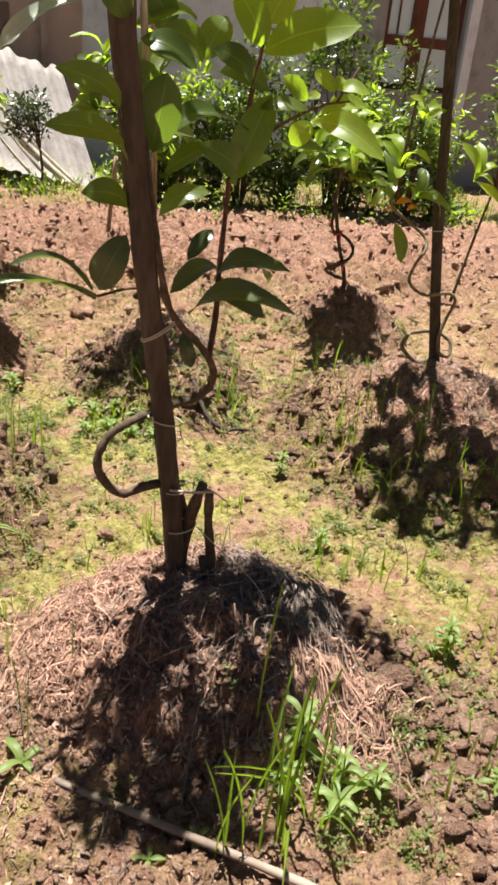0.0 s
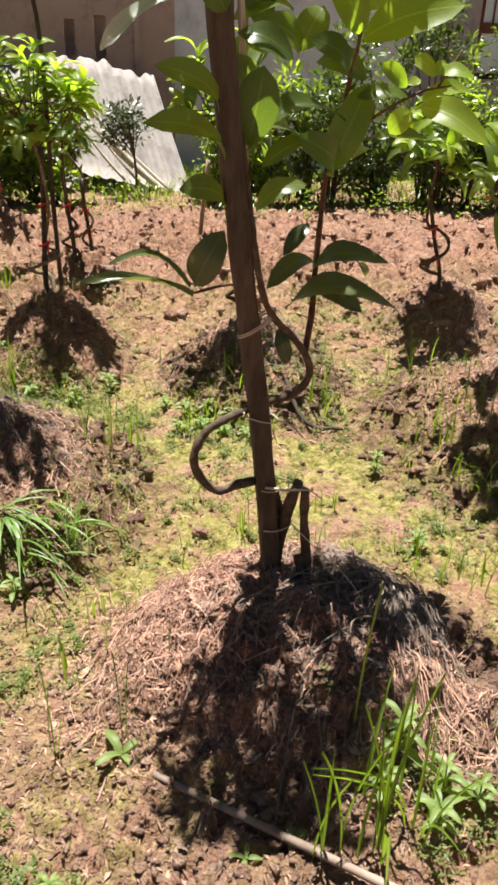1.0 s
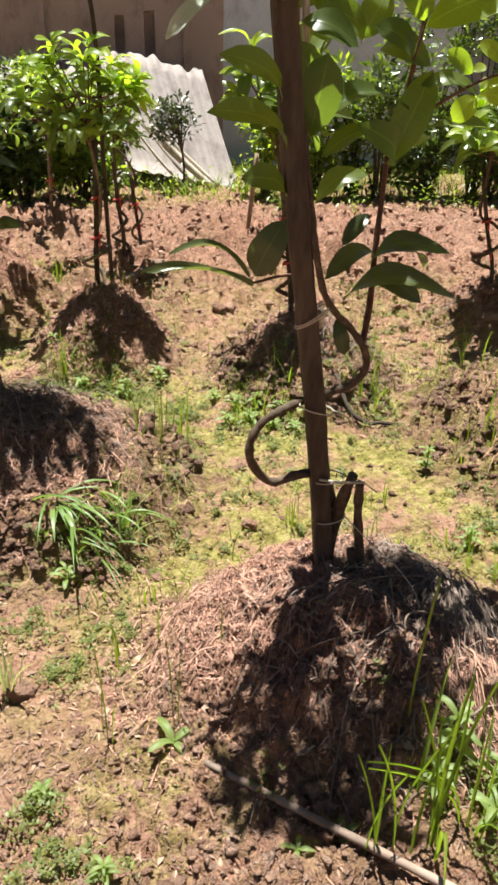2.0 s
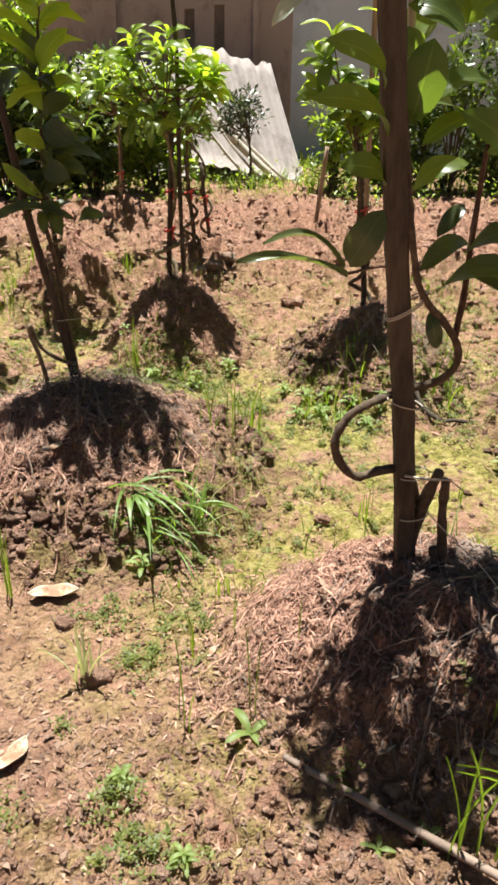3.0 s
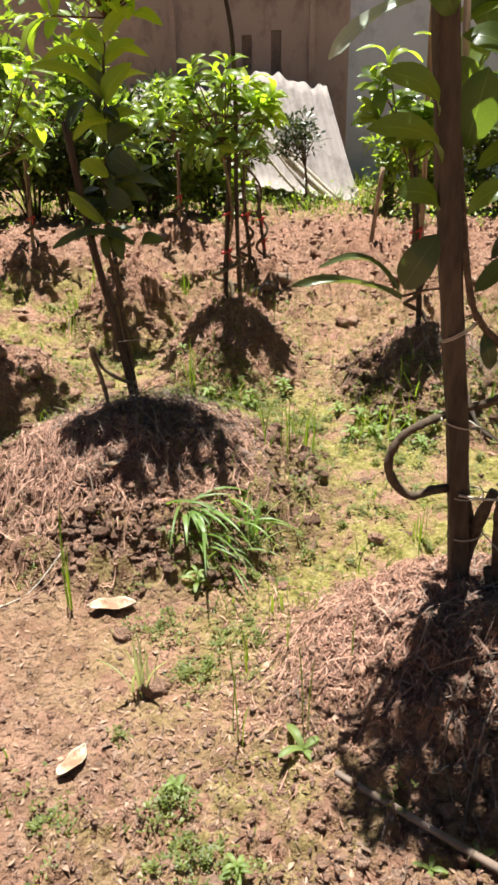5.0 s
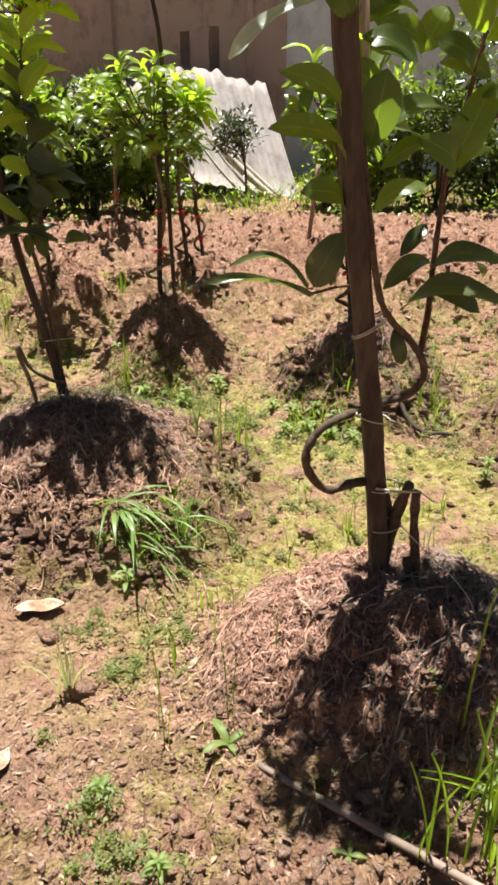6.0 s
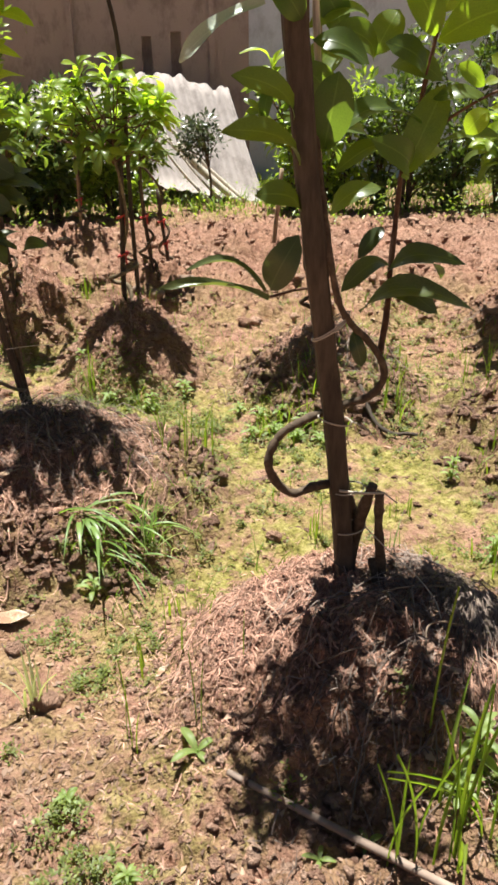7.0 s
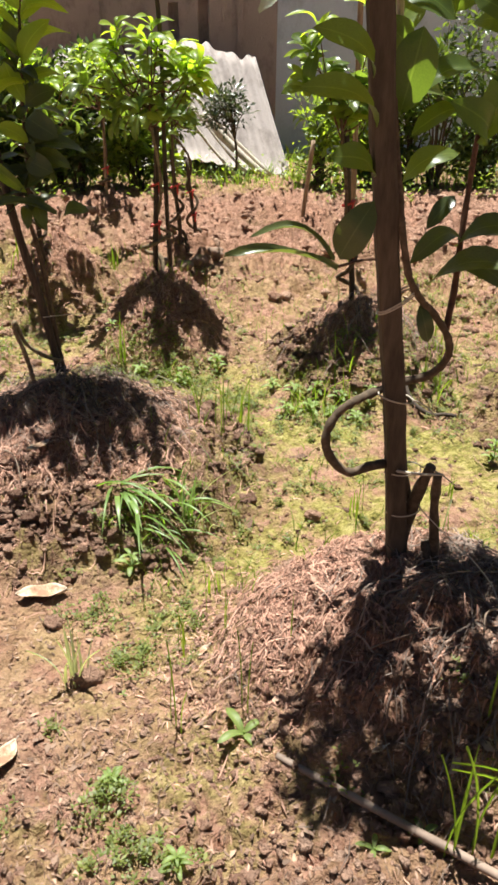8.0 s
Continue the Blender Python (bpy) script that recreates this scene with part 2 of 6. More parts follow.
def mesh_of(name, verts, faces, material, smooth=True):
    me = bpy.data.meshes.new(name)
    me.from_pydata([tuple(v) for v in verts], [], faces)
    me.materials.append(material)
    if smooth:
        me.polygons.foreach_set("use_smooth", [True] * len(me.polygons))
    me.update()
    return me


def part(name, bm, material, parent, label="", smooth=False):
    me = bpy.data.meshes.new(name)
    bm.to_mesh(me)
    bm.free()
    me.materials.append(material)
    if smooth:
        me.polygons.foreach_set("use_smooth", [True] * len(me.polygons))
    ob = place(new(name, me), parent)
    return tagged(ob, label) if label else ob


def spline(pts, per=6):
    """A smooth line through the points."""
    p = [Vector(q) for q in pts]
    p = [2 * p[0] - p[1]] + p + [2 * p[-1] - p[-2]]
    out = []
    for i in range(1, len(p) - 2):
        for k in range(per):
            t = k / per
            a, b, c, d = p[i - 1], p[i], p[i + 1], p[i + 2]
            out.append(0.5 * (2 * b + (c - a) * t + (2 * a - 5 * b + 4 * c - d) * t * t + (3 * b - a - 3 * c + d) * t ** 3))
    out.append(p[-2])
    return out


def tube(name, pts, r0, r1, material, parent, label="", per=6, segs=8, bumpy=0.06, rng=random):
    """A round, slightly knobbly limb along the points."""
    line = spline(pts, per) if per > 1 else [Vector(q) for q in pts]
    verts, faces = [], []
    side = None
    for i, p in enumerate(line):
        d = (line[min(i + 1, len(line) - 1)] - line[max(i - 1, 0)]).normalized()
        if side is None:
            side = d.orthogonal().normalized()
        side = (side - d * side.dot(d)).normalized()
        other = d.cross(side)
        r = r0 + (r1 - r0) * i / (len(line) - 1)
        swell = 1 + rng.uniform(-bumpy, bumpy * 1.6)
        for s in range(segs):
            a = 2 * math.pi * s / segs
            verts.append(p + (side * math.cos(a) + other * math.sin(a)) * r * swell * (1 + rng.uniform(-bumpy, bumpy) * 0.6))
    for i in range(len(line) - 1):
        for s in range(segs):
            a, b = i * segs + s, i * segs + (s + 1) % segs
            faces.append((a, b, b + segs, a + segs))
    faces.append(tuple(reversed(range(segs))))
    faces.append(tuple(range(len(verts) - segs, len(verts))))
    ob = place(new(name, mesh_of(name, verts, faces, material)), parent)
    return tagged(ob, label) if label else ob


def sawn(name, pts, w, d, material, parent, rng, label=""):
    """A rough-sawn stake: four-sided with chipped edges, bowing a little."""
    line = spline(pts, 5)
    verts, faces = [], []
    ring = [(-1, -0.75), (-0.8, -1), (0.75, -1), (1, -0.8), (1, 0.8), (0.78, 1), (-0.8, 1), (-1, 0.78)]
    for i, p in enumerate(line):
        jx, jy = rng.uniform(-0.04, 0.04), rng.uniform(-0.04, 0.04)
        for u, v in ring:
            verts.append(p + Vector(((u + jx + rng.uniform(-0.06, 0.06)) * w / 2, (v + jy + rng.uniform(-0.06, 0.06)) * d / 2, 0)))
    n = len(ring)
    for i in range(len(line) - 1):
        for s in range(n):
            a, b = i * n + s, i * n + (s + 1) % n
            faces.append((a, b, b + n, a + n))
    faces.append(tuple(reversed(range(n))))
    faces.append(tuple(range(len(verts) - n, len(verts))))
    ob = place(new(name, mesh_of(name, verts, faces, material, False)), parent)
    return tagged(ob, label) if label else ob


def boxes(bm, *spans):
    for (x0, x1), (y0, y1), (z0, z1) in spans:
        m = Matrix.LocRotScale(((x0 + x1) / 2, (y0 + y1) / 2, (z0 + z1) / 2), None, (x1 - x0, y1 - y0, z1 - z0))
        bmesh.ops.create_cube(bm, size=1, matrix=m)
    return bm


# ---- leaves ----
def leaf_mesh(name, bend, material, slim=0.0, wave=0.0):
    """One leaf of unit length along y, widest past the middle, folded at the rib, arching by bend."""
    rows, cols = 9, 4
    verts, faces, uvs = [], [], []
    for i in range(rows + 1):
        t = i / rows
        w = 0.5 * (t ** (0.76 - slim) * (1 - t) ** 0.58) / 0.47
        w = max(w, 0.03 if t == 0 else 0.012)
        for j in range(cols + 1):
            u = 2 * j / cols - 1
            z = 0.70 * bend * math.sin(math.pi * t) - (0.2 * bend + 0.10) * t ** 2.5 + 0.15 * abs(u) ** 1.5 * w * (1.2 - t)
            z += wave * math.sin(7 * t + 2 * u) * abs(u) * 0.03
            verts.append((u * w, t, z))
            uvs.append((0.5 + u / 2, t))
    c = cols + 1
    for i in range(rows):
        for j in range(cols):
            faces.append((i * c + j, i * c + j + 1, (i + 1) * c + j + 1, (i + 1) * c + j))
    me = mesh_of(name, verts, faces, material)
    layer = me.uv_layers.new(name="UVMap")
    for loop in me.loops:
        layer.data[loop.index].uv = uvs[loop.vertex_index]
    return me


BENDS = (0.08, 0.2, 0.34)
LEAVES = {m.name: [leaf_mesh("leaf", b, m, 0.1 * (i % 2), 1.0) for i, b in enumerate(BENDS)] for m in (LEAF, SHADED_LEAF, GLARE_LEAF, YOUNG_LIT, WEED, RED_LEAF)}


def leaf(parent, base, tip, width, face=0.3, bend=0.2, material=None):
    """One leaf from base to tip; face: how far it is turned from lying flat to facing the path."""
    base, tip = Vector(base), Vector(tip)
    axis = tip - base
    length = axis.length
    axis.normalize()
    n = Vector((0, 0, 1)).lerp(Vector((-0.15, -1, 0.1)), face)
    n = (n - axis * n.dot(axis)).normalized()
    side = axis.cross(n)
    kind = min(range(3), key=lambda i: abs(BENDS[i] - bend))
    ob = new("leaf", LEAVES[(material or LEAF).name][kind])
    m = Matrix((side * width, axis * length, n * length)).transposed().to_4x4()
    m.translation = base - (Vector(parent.location) if parent.type == "EMPTY" else Vector())
    ob.parent = parent
    ob.matrix_basis = m
    return ob


def whorl(parent, p, out, count, size, rng, material):
    """Pairs of leaves round a shoot's tip."""
    out = Vector(out).normalized()
    a0 = rng.uniform(0, 6.28)
    side = out.orthogonal().normalized()
    other = out.cross(side)
    for i in range(count):
        a = a0 + i * 2.4 + rng.uniform(-0.3, 0.3)
        s = size * rng.uniform(0.65, 1.15)
        rise = rng.uniform(0.05, 0.75) if i > 1 else rng.uniform(0.7, 1.3)
        d = (side * math.cos(a) + other * math.sin(a)) + out * rise + Vector((0, 0, rng.uniform(-0.25, 0.1)))
        b = Vector(p) - out * size * 0.28 * rng.random()
        leaf(parent, b, b + d.normalized() * s, s * rng.uniform(0.34, 0.44), rng.uniform(0.05, 0.6), rng.choice(BENDS), material)


# ---- ground ----
def lattice(ix, iy, seed):
    h = np.sin(ix * 127.1 + iy * 311.7 + seed * 74.7) * 43758.5453
    return h - np.floor(h)


def value_noise(x, y, seed):
    ix, iy = np.floor(x), np.floor(y)
    fx, fy = x - ix, y - iy
    fx, fy = fx * fx * (3 - 2 * fx), fy * fy * (3 - 2 * fy)
    a, b = lattice(ix, iy, seed), lattice(ix + 1, iy, seed)
    c, d = lattice(ix, iy + 1, seed), lattice(ix + 1, iy + 1, seed)
    return (a + (b - a) * fx) * (1 - fy) + (c + (d - c) * fx) * fy


def fbm(x, y, scale, octaves, seed):
    total, amp, norm = 0.0, 1.0, 0.0
    for k in range(octaves):
        total = total + amp * value_noise(x * scale + 17.3 * k, y * scale - 9.1 * k, seed + k)
        norm += amp
        amp, scale = amp * 0.55, scale * 2.03
    return total / norm - 0.5


def cells(x, y, scale, seed):
    """Rounded lumps: one minus the distance to the nearest scattered point."""
    x, y = x * scale, y * scale
    ix, iy = np.floor(x), np.floor(y)
    best = np.full(np.shape(x), 9.0)
    for dx in (-1, 0, 1):
        for dy in (-1, 0, 1):
            px = ix + dx + lattice(ix + dx, iy + dy, seed)
            py = iy + dy + lattice(ix + dx, iy + dy, seed + 5)
            best = np.minimum(best, (px - x) ** 2 + (py - y) ** 2)
    c = np.clip(1 - np.sqrt(best) * 1.25, 0, 1)
    return c * c * (3 - 2 * c)


# x, y, radius across, radius along, height
MOUNDS = [
    (0.47, 1.34, 0.56, 0.54, 0.265), (-0.45, 2.26, 0.64, 0.61, 0.300), (-0.22, 3.52, 0.38, 0.50, 0.30), (0.67, 3.20, 0.42, 0.60, 0.26),
    (-0.81, 4.10, 0.40, 0.46, 0.33), (1.68, 2.46, 0.70, 0.76, 0.310), (1.79, 3.76, 0.39, 0.38, 0.25), (-1.24, 3.05, 0.44, 0.44, 0.26),
    (-1.62, 4.90, 0.42, 0.42, 0.22), (-0.16, 4.75, 0.38, 0.38, 0.17), (-0.76, 5.95, 0.42, 0.42, 0.15), (1.1, 4.9, 0.45, 0.4, 0.12), (2.9, 3.4, 0.5, 0.45, 0.24), (2.6, 4.9, 0.5, 0.45, 0.2),
    (-2.3, 3.9, 0.5, 0.45, 0.24), (0.66, 5.8, 0.42, 0.4, 0.12),
]


def relief(x, y):
    """Height of the ground, with how far each place is mound and how rough it is."""
    wx, wy = x + 0.10 * fbm(x, y, 3.1, 3, 3), y + 0.10 * fbm(x, y, 3.3, 3, 8)
    up, mound, skirt = np.zeros(np.shape(x)), np.zeros(np.shape(x)), np.zeros(np.shape(x))
    for mx, my, rx, ry, h in MOUNDS:
        far_d = np.sqrt(((wx - mx) / rx) ** 2 + ((wy - my) / ry) ** 2)
        d = np.clip(far_d, 0, 1)
        s = 0.5 * (1 + np.cos(math.pi * d ** 1.2))
        if my > 1.5:
            s = 0.55 * s + 0.45 * (1 - d ** 1.35)
        up = np.maximum(up, h * s)
        mound = np.maximum(mound, np.clip(1.6 * s, 0, 1))
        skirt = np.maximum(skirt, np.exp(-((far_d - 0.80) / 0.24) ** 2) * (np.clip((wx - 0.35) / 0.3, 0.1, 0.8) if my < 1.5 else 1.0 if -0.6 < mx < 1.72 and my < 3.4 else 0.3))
    far = np.clip((y - 3.3) / 1.2, 0, 1) * np.clip((8.4 - y) / 0.8, 0.25, 1)
    near = 1.4 * np.clip((1.25 - y) / 0.3, 0, 1)
    patch = np.clip(3 * fbm(x, y, 2.6, 3, 77), 0, 1)
    rough = np.clip(mound * 0.7 + 0.7 * skirt + far + 0.6 * near + 0.6 * patch, 0.34, 1.3) * np.clip(1 - (np.abs(x) - 6) / 10, 0, 1)
    near_by = np.clip(1 - (y - 12) / 5, 0, 1)
    z = up + 0.022 * fbm(x, y, 5.0, 3, 23) * np.clip(9 - y, 0, 1) + 0.05 * fbm(x, y, 1.1, 3, 21) * np.clip(y / 3, 0.3, 1)
    ridge = 0.5 - 2 * np.abs(fbm(wx, wy, 13, 4, 35))
    crumb = np.abs(fbm(wx, wy, 30, 3, 37))
    crumby = np.clip(1.3 - 0.25 * y, 0.2, 1)
    z = z + rough * near_by * (0.085 * fbm(x, y, 6, 4, 31) + 0.020 * cells(wx, wy, 13, 41) + 0.015 * ridge + crumby * (0.040 * mound - 0.012) * crumb + crumby * 0.016 * fbm(x, y, 62, 3, 39) + 0.012 * cells(x, y, 34, 51))
    z = z + 0.016 * np.clip(near, 0, 1) * cells(wx, wy, 19, 71) * np.clip(0.25 + 5 * fbm(x, y, 4.0, 2, 73) + 0.8 * np.clip((x - 0.5) / 0.3, 0, 1), 0, 1)
    z = z + near_by * (0.020 * fbm(x, y, 18, 5, 61) + 0.010 * cells(x, y, 30, 81))
    z = z + 0.045 * skirt * cells(wx, wy, 15, 91) * np.clip(5 - y, 0, 1) + 0.062 * far * near_by * np.clip(8 - y, 0, 1) * cells(wx, wy, 8, 95) + 0.042 * far * near_by * cells(wx, wy, 19, 97)
    return z, mound, far, skirt


def ground_z(x, y):
    return float(relief(np.array([float(x)]), np.array([float(y)]))[0][0])


def steps(start, stop, first, growth, limit):
    out, s = [start], first
    while out[-1] < stop:
        out.append(out[-1] + s)
        s = min(s * growth, limit)
    return out


def make_ground():
    right = steps(1.35, 4.5, 0.0085, 1.01, 0.06)
    right += steps(right[-1] + 0.1, 3000, 0.12, 1.35, 600)
    left = steps(0.9, 4.0, 0.0085, 1.012, 0.06)
    left = [-q for q in left + steps(left[-1] + 0.1, 3000, 0.12, 1.35, 600)]
    xs = np.array(sorted(left[1:]) + list(np.arange(-0.9, 1.345, 0.0078)) + right)
    ys = np.array([-q for q in reversed(steps(-0.55, 3000, 0.05, 1.25, 600))] + steps(0.56, 9.0, 0.0066, 1.0042, 0.05)
                  + steps(9.1, 3000, 0.1, 1.3, 600))
    gx, gy = np.meshgrid(xs, ys)
    z, mound, far, skirt = relief(gx, gy)
    nx, ny = len(xs), len(ys)
    co = np.stack([gx, gy, z], -1).reshape(-1, 3)
    i = np.arange(nx * ny).reshape(ny, nx)
    quads = np.stack([i[:-1, :-1], i[:-1, 1:], i[1:, 1:], i[1:, :-1]], -1).reshape(-1, 4)
    me = bpy.data.meshes.new("ground")
    me.vertices.add(len(co))
    me.vertices.foreach_set("co", co.ravel())
    me.loops.add(quads.size)
    me.loops.foreach_set("vertex_index", quads.ravel())
    me.polygons.add(len(quads))
    me.polygons.foreach_set("loop_start", np.arange(len(quads)) * 4)
    me.update(calc_edges=True)
    me.polygons.foreach_set("use_smooth", [True] * len(quads))
    low = np.clip(1 - mound * 1.0, 0, 1) * np.clip(1.05 - np.clip((gy - 4.0) / 1.2, 0, 1), 0.0, 1) * np.clip((gy - 0.65) / 0.9, 0.3, 1)
    low = 0.95 * low * np.clip((3.7 - gy) / 0.7, 0.45, 1) * np.maximum(np.clip(0.2 + (gx + 0.6) / 0.8, 0.2, 1), np.clip((gy - 1.9) / 0.6, 0, 1))
    low = low + 0.8 * (1 - low) * np.clip(1 - mound, 0, 1) * np.clip((-0.45 - gx) / 0.3, 0, 1) * np.clip((gy - 2.6) / 0.4, 0, 1) * np.clip((5.6 - gy) / 0.6, 0, 1)
    patchy = np.clip(0.5 + 6 * fbm(gx, gy, 3.2, 3, 46), 0, 1)
    low = np.maximum(low, 0.7 * patchy * np.clip(1 - 1.4 * mound, 0, 1) * np.clip((gx + 0.52) / 0.2, 0, 1) * np.clip((gy - 0.72) / 0.2, 0, 1) * np.clip((2.2 - gy) / 0.3, 0, 1))
    grassy = np.clip((gy - 6.8) / 0.8, 0, 0.65) * np.clip(0.5 + 4 * fbm(gx, gy, 2.0, 3, 44), 0, 1) * np.clip((11 - gy), 0, 1)
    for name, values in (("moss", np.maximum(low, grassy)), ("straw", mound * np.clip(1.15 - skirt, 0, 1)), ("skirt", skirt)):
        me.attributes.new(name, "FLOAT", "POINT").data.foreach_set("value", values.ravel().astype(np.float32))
    me.materials.append(SOIL)
    return tagged(new("ground", me), "bare red-brown nursery soil with mossy furrows and planting mounds", "ground", kind="structure")


make_ground()


# ---- walls ----
def make_walls():
    bm = bmesh.new()
    y0, y1, y2 = 10.3, 10.42, 10.6
    slits = [(-0.445, -0.33, 1.30, 1.68), (-0.10, 0.025, 1.26, 1.73)]
    edges = [-9.0] + [e for s in slits for e in s[:2]] + [0.835]
    for a, b in zip(edges[0::2], edges[1::2]):
        boxes(bm, ((a, b), (y0, y1), (-0.2, 2.75)))
    for a, b, z0, z1 in slits:
        boxes(bm, ((a, b), (y0, y1), (-0.2, z0)), ((a, b), (y0, y1), (z1, 2.75)))
    boxes(bm, ((-9, 0.835), (y1, y2), (-0.2, 2.75)))
    wall = part("wall_north", bm, CONCRETE, None)
    tagged(wall, "weathered brown rendered wall with two narrow slits", "wall", kind="structure")
    for x, w in ((0.36, 0.07), (-1.30, 0.06), (-2.6, 0.10), (-4.6, 0.1)):
        bm = boxes(bmesh.new(), ((x, x + w), (10.26, 10.298), (-0.2, 2.74)))
        part("pilaster", bm, CONCRETE, wall)
    bm = boxes(bmesh.new(), ((0.838, 3.9), (10.33, 10.6), (-0.2, 2.75)))
    tagged(part("wall_middle", bm, BLUE_WALL, None), "stained grey-blue plastered wall", "wall", kind="structure")
    # house wall with its window opening
    bm = bmesh.new()
    wx0, wx1, wz0, wz1 = 4.66, 5.78, 1.20, 2.75
    m0, m1 = 5.05, 5.24
    f0, f1 = 10.36, 10.42
    boxes(bm, ((3.903, wx0), (10.3, 10.55), (-0.2, 3.38)), ((wx1, 10.5), (10.3, 10.55), (-0.2, 3.38)), ((wx0, wx1), (10.3, 10.55), (-0.2, wz0)), ((wx0, wx1), (10.3, 10.55), (wz1, 3.4)))
    house = part("wall_house", bm, GREY_WALL, None)
    tagged(house, "dark grey plastered house wall", "wall", kind="structure")
    bm = boxes(bmesh.new(), ((5.80, 5.94), (10.22, 10.297), (-0.2, 3.39)))
    part("pilaster", bm, BLUE_WALL, house)
    win = thing("window_1", (5.2, 10.4, wz0), "old window with red-brown wooden frame and pale panes", "window", kind="structure")
    bm = bmesh.new()
    a0, a1 = wx0 + 0.07, wx1 - 0.07
    boxes(bm, ((wx0, a0), (f0, f1), (wz0, wz1)), ((a1, wx1), (f0, f1), (wz0, wz1)), ((m0, m1), (f0 - 0.004, f1 + 0.004), (wz0 + 0.07, wz1 - 0.07)),
          ((a0, a1), (f0, f1), (wz0, wz0 + 0.07)), ((a0, a1), (f0, f1), (wz1 - 0.07, wz1)), ((a0, m0), (f0, f1), (1.72, 1.84)), ((m1, a1), (f0, f1), (1.72, 1.84)),
          ((4.86, 4.875), (f0 + 0.004, f1 - 0.004), (1.84, wz1 - 0.07)))
    part("window_frame", bm, FRAME, win)
    for a, b in ((a0, m0), (m1, a1)):
        for c, d in ((wz0 + 0.07, 1.72), (1.84, wz1 - 0.07)):
            part("pane", boxes(bmesh.new(), ((a, b), (f0 + 0.028, f0 + 0.034), (c, d))), GLASS, win)
    part("window_sill", boxes(bmesh.new(), ((wx0 - 0.06, wx1 + 0.06), (10.23, f0 - 0.003), (wz0 - 0.06, wz0 - 0.003))), GREY_WALL, win)
    bm = boxes(bmesh.new(), ((wx0 - 0.1, wx1 + 0.1), (10.553, 10.65), (wz0 - 0.1, wz1 + 0.1)))
    part("lining", bm, BLUE_WALL, win)


make_walls()


def corrugated(name, corner, up, across, label, rng):
    """A leaning corrugated sheet; the waves run along its height."""
    up, across = Vector(up), Vector(across)
    normal = across.cross(up).normalized()
    nu, nv = 9, 72
    verts, faces = [], []
    for layer in (0, 1):
        for i in range(nu + 1):
            for j in range(nv + 1):
                u, v = i / nu, j / nv
                chip = 0.025 * math.sin(9 * v + 3) * (1 if i == nu else 0) + 0.02 * math.sin(31 * v) * (1 if i == nu else 0)
                w = 0.017 * math.sin(2 * math.pi * v * across.length / 0.15)
                verts.append(Vector(corner) + up * (u + chip) + across * v + normal * (w + 0.007 * layer + 0.012 * math.sin(4 * u + 2 * v)))
    s = (nu + 1) * (nv + 1)
    c = nv + 1
    for i in range(nu):
        for j in range(nv):
            a = i * c + j
            faces.append((a, a + 1, a + 1 + c, a + c))
            faces.append((s + a + c, s + a + 1 + c, s + a + 1, s + a))
    for i in range(nu):
        for j in (0, nv):
            a = i * c + j
            faces.append((a, a + c, s + a + c, s + a))
    for j in range(nv):
        for i in (0, nu):
            a = i * c + j
            faces.append((a, a + 1, s + a + 1, s + a))
    ob = new(name, mesh_of(name, verts, faces, SHEET))
    return tagged(ob, label, "roofing sheet", "stacked roofing sheets")


rng = random.Random(5)
corrugated("corrugated_sheet", (0.89, 8.62, 0.0), (-0.33, 1.30, 1.12), (-1.20, 0.0, 0.21), "pale grey corrugated cement sheet leaning on the wall", rng)
corrugated("corrugated_sheet", (-0.26, 8.72, 0.0), (-0.28, 1.25, 1.12), (-1.25, 0.05, 0.10), "grey corrugated cement sheet leaning behind shrubs", rng)
for a, b, r in (((0.66, 8.50, 0.03), (-0.20, 8.75, 0.85), 0.022), ((0.56, 8.48, 0.03), (-0.25, 8.66, 0.74), 0.013), ((0.60, 8.40, 0.03), (-0.05, 8.62, 0.62), 0.040),
                ((0.42, 8.42, 0.03), (-0.16, 8.6, 0.70), 0.013), ((0.30, 8.38, 0.03), (-0.3, 8.55, 0.72), 0.016)):
    p = thing("wooden_pole", a, "bare pale wooden pole leaning by the roofing sheets", "pole", "leaning poles")
    mid = (Vector(a) + Vector(b)) / 2 + Vector((0, 0, -0.03))
    tube("shaft", [a, mid, b], r, r * 0.8, POLE, p, per=5, rng=rng)


# ---- saplings ----
def twine(parent, centre, r, tilt, rng, material=None, tail=0.0, thick=0.0015):
    """A loop of string round a stake and its stem."""
    c = Vector(centre)
    pts = [c + Vector((r * 1.25 * math.cos(a), r * math.sin(a), tilt * math.cos(a))) for a in [i * 0.7 for i in range(10)]]
    if material == RED_TIE:
        pts += [pts[-1] + Vector((-0.010, -0.010, -0.02)), pts[-1] + Vector((-0.008, -0.012, -0.055))]
    if tail:
        pts += [pts[-1] + Vector((tail * 0.5, -0.01, -0.01)), pts[-1] + Vector((tail, -0.02, -0.035))]
    return tube("string_tie", pts, 0.0055 if material == RED_TIE else thick, 0.0045 if material == RED_TIE else thick, material or STRING, parent, "red plastic ribbon" if material == RED_TIE else "pale twisted string", per=3, segs=5, rng=rng)


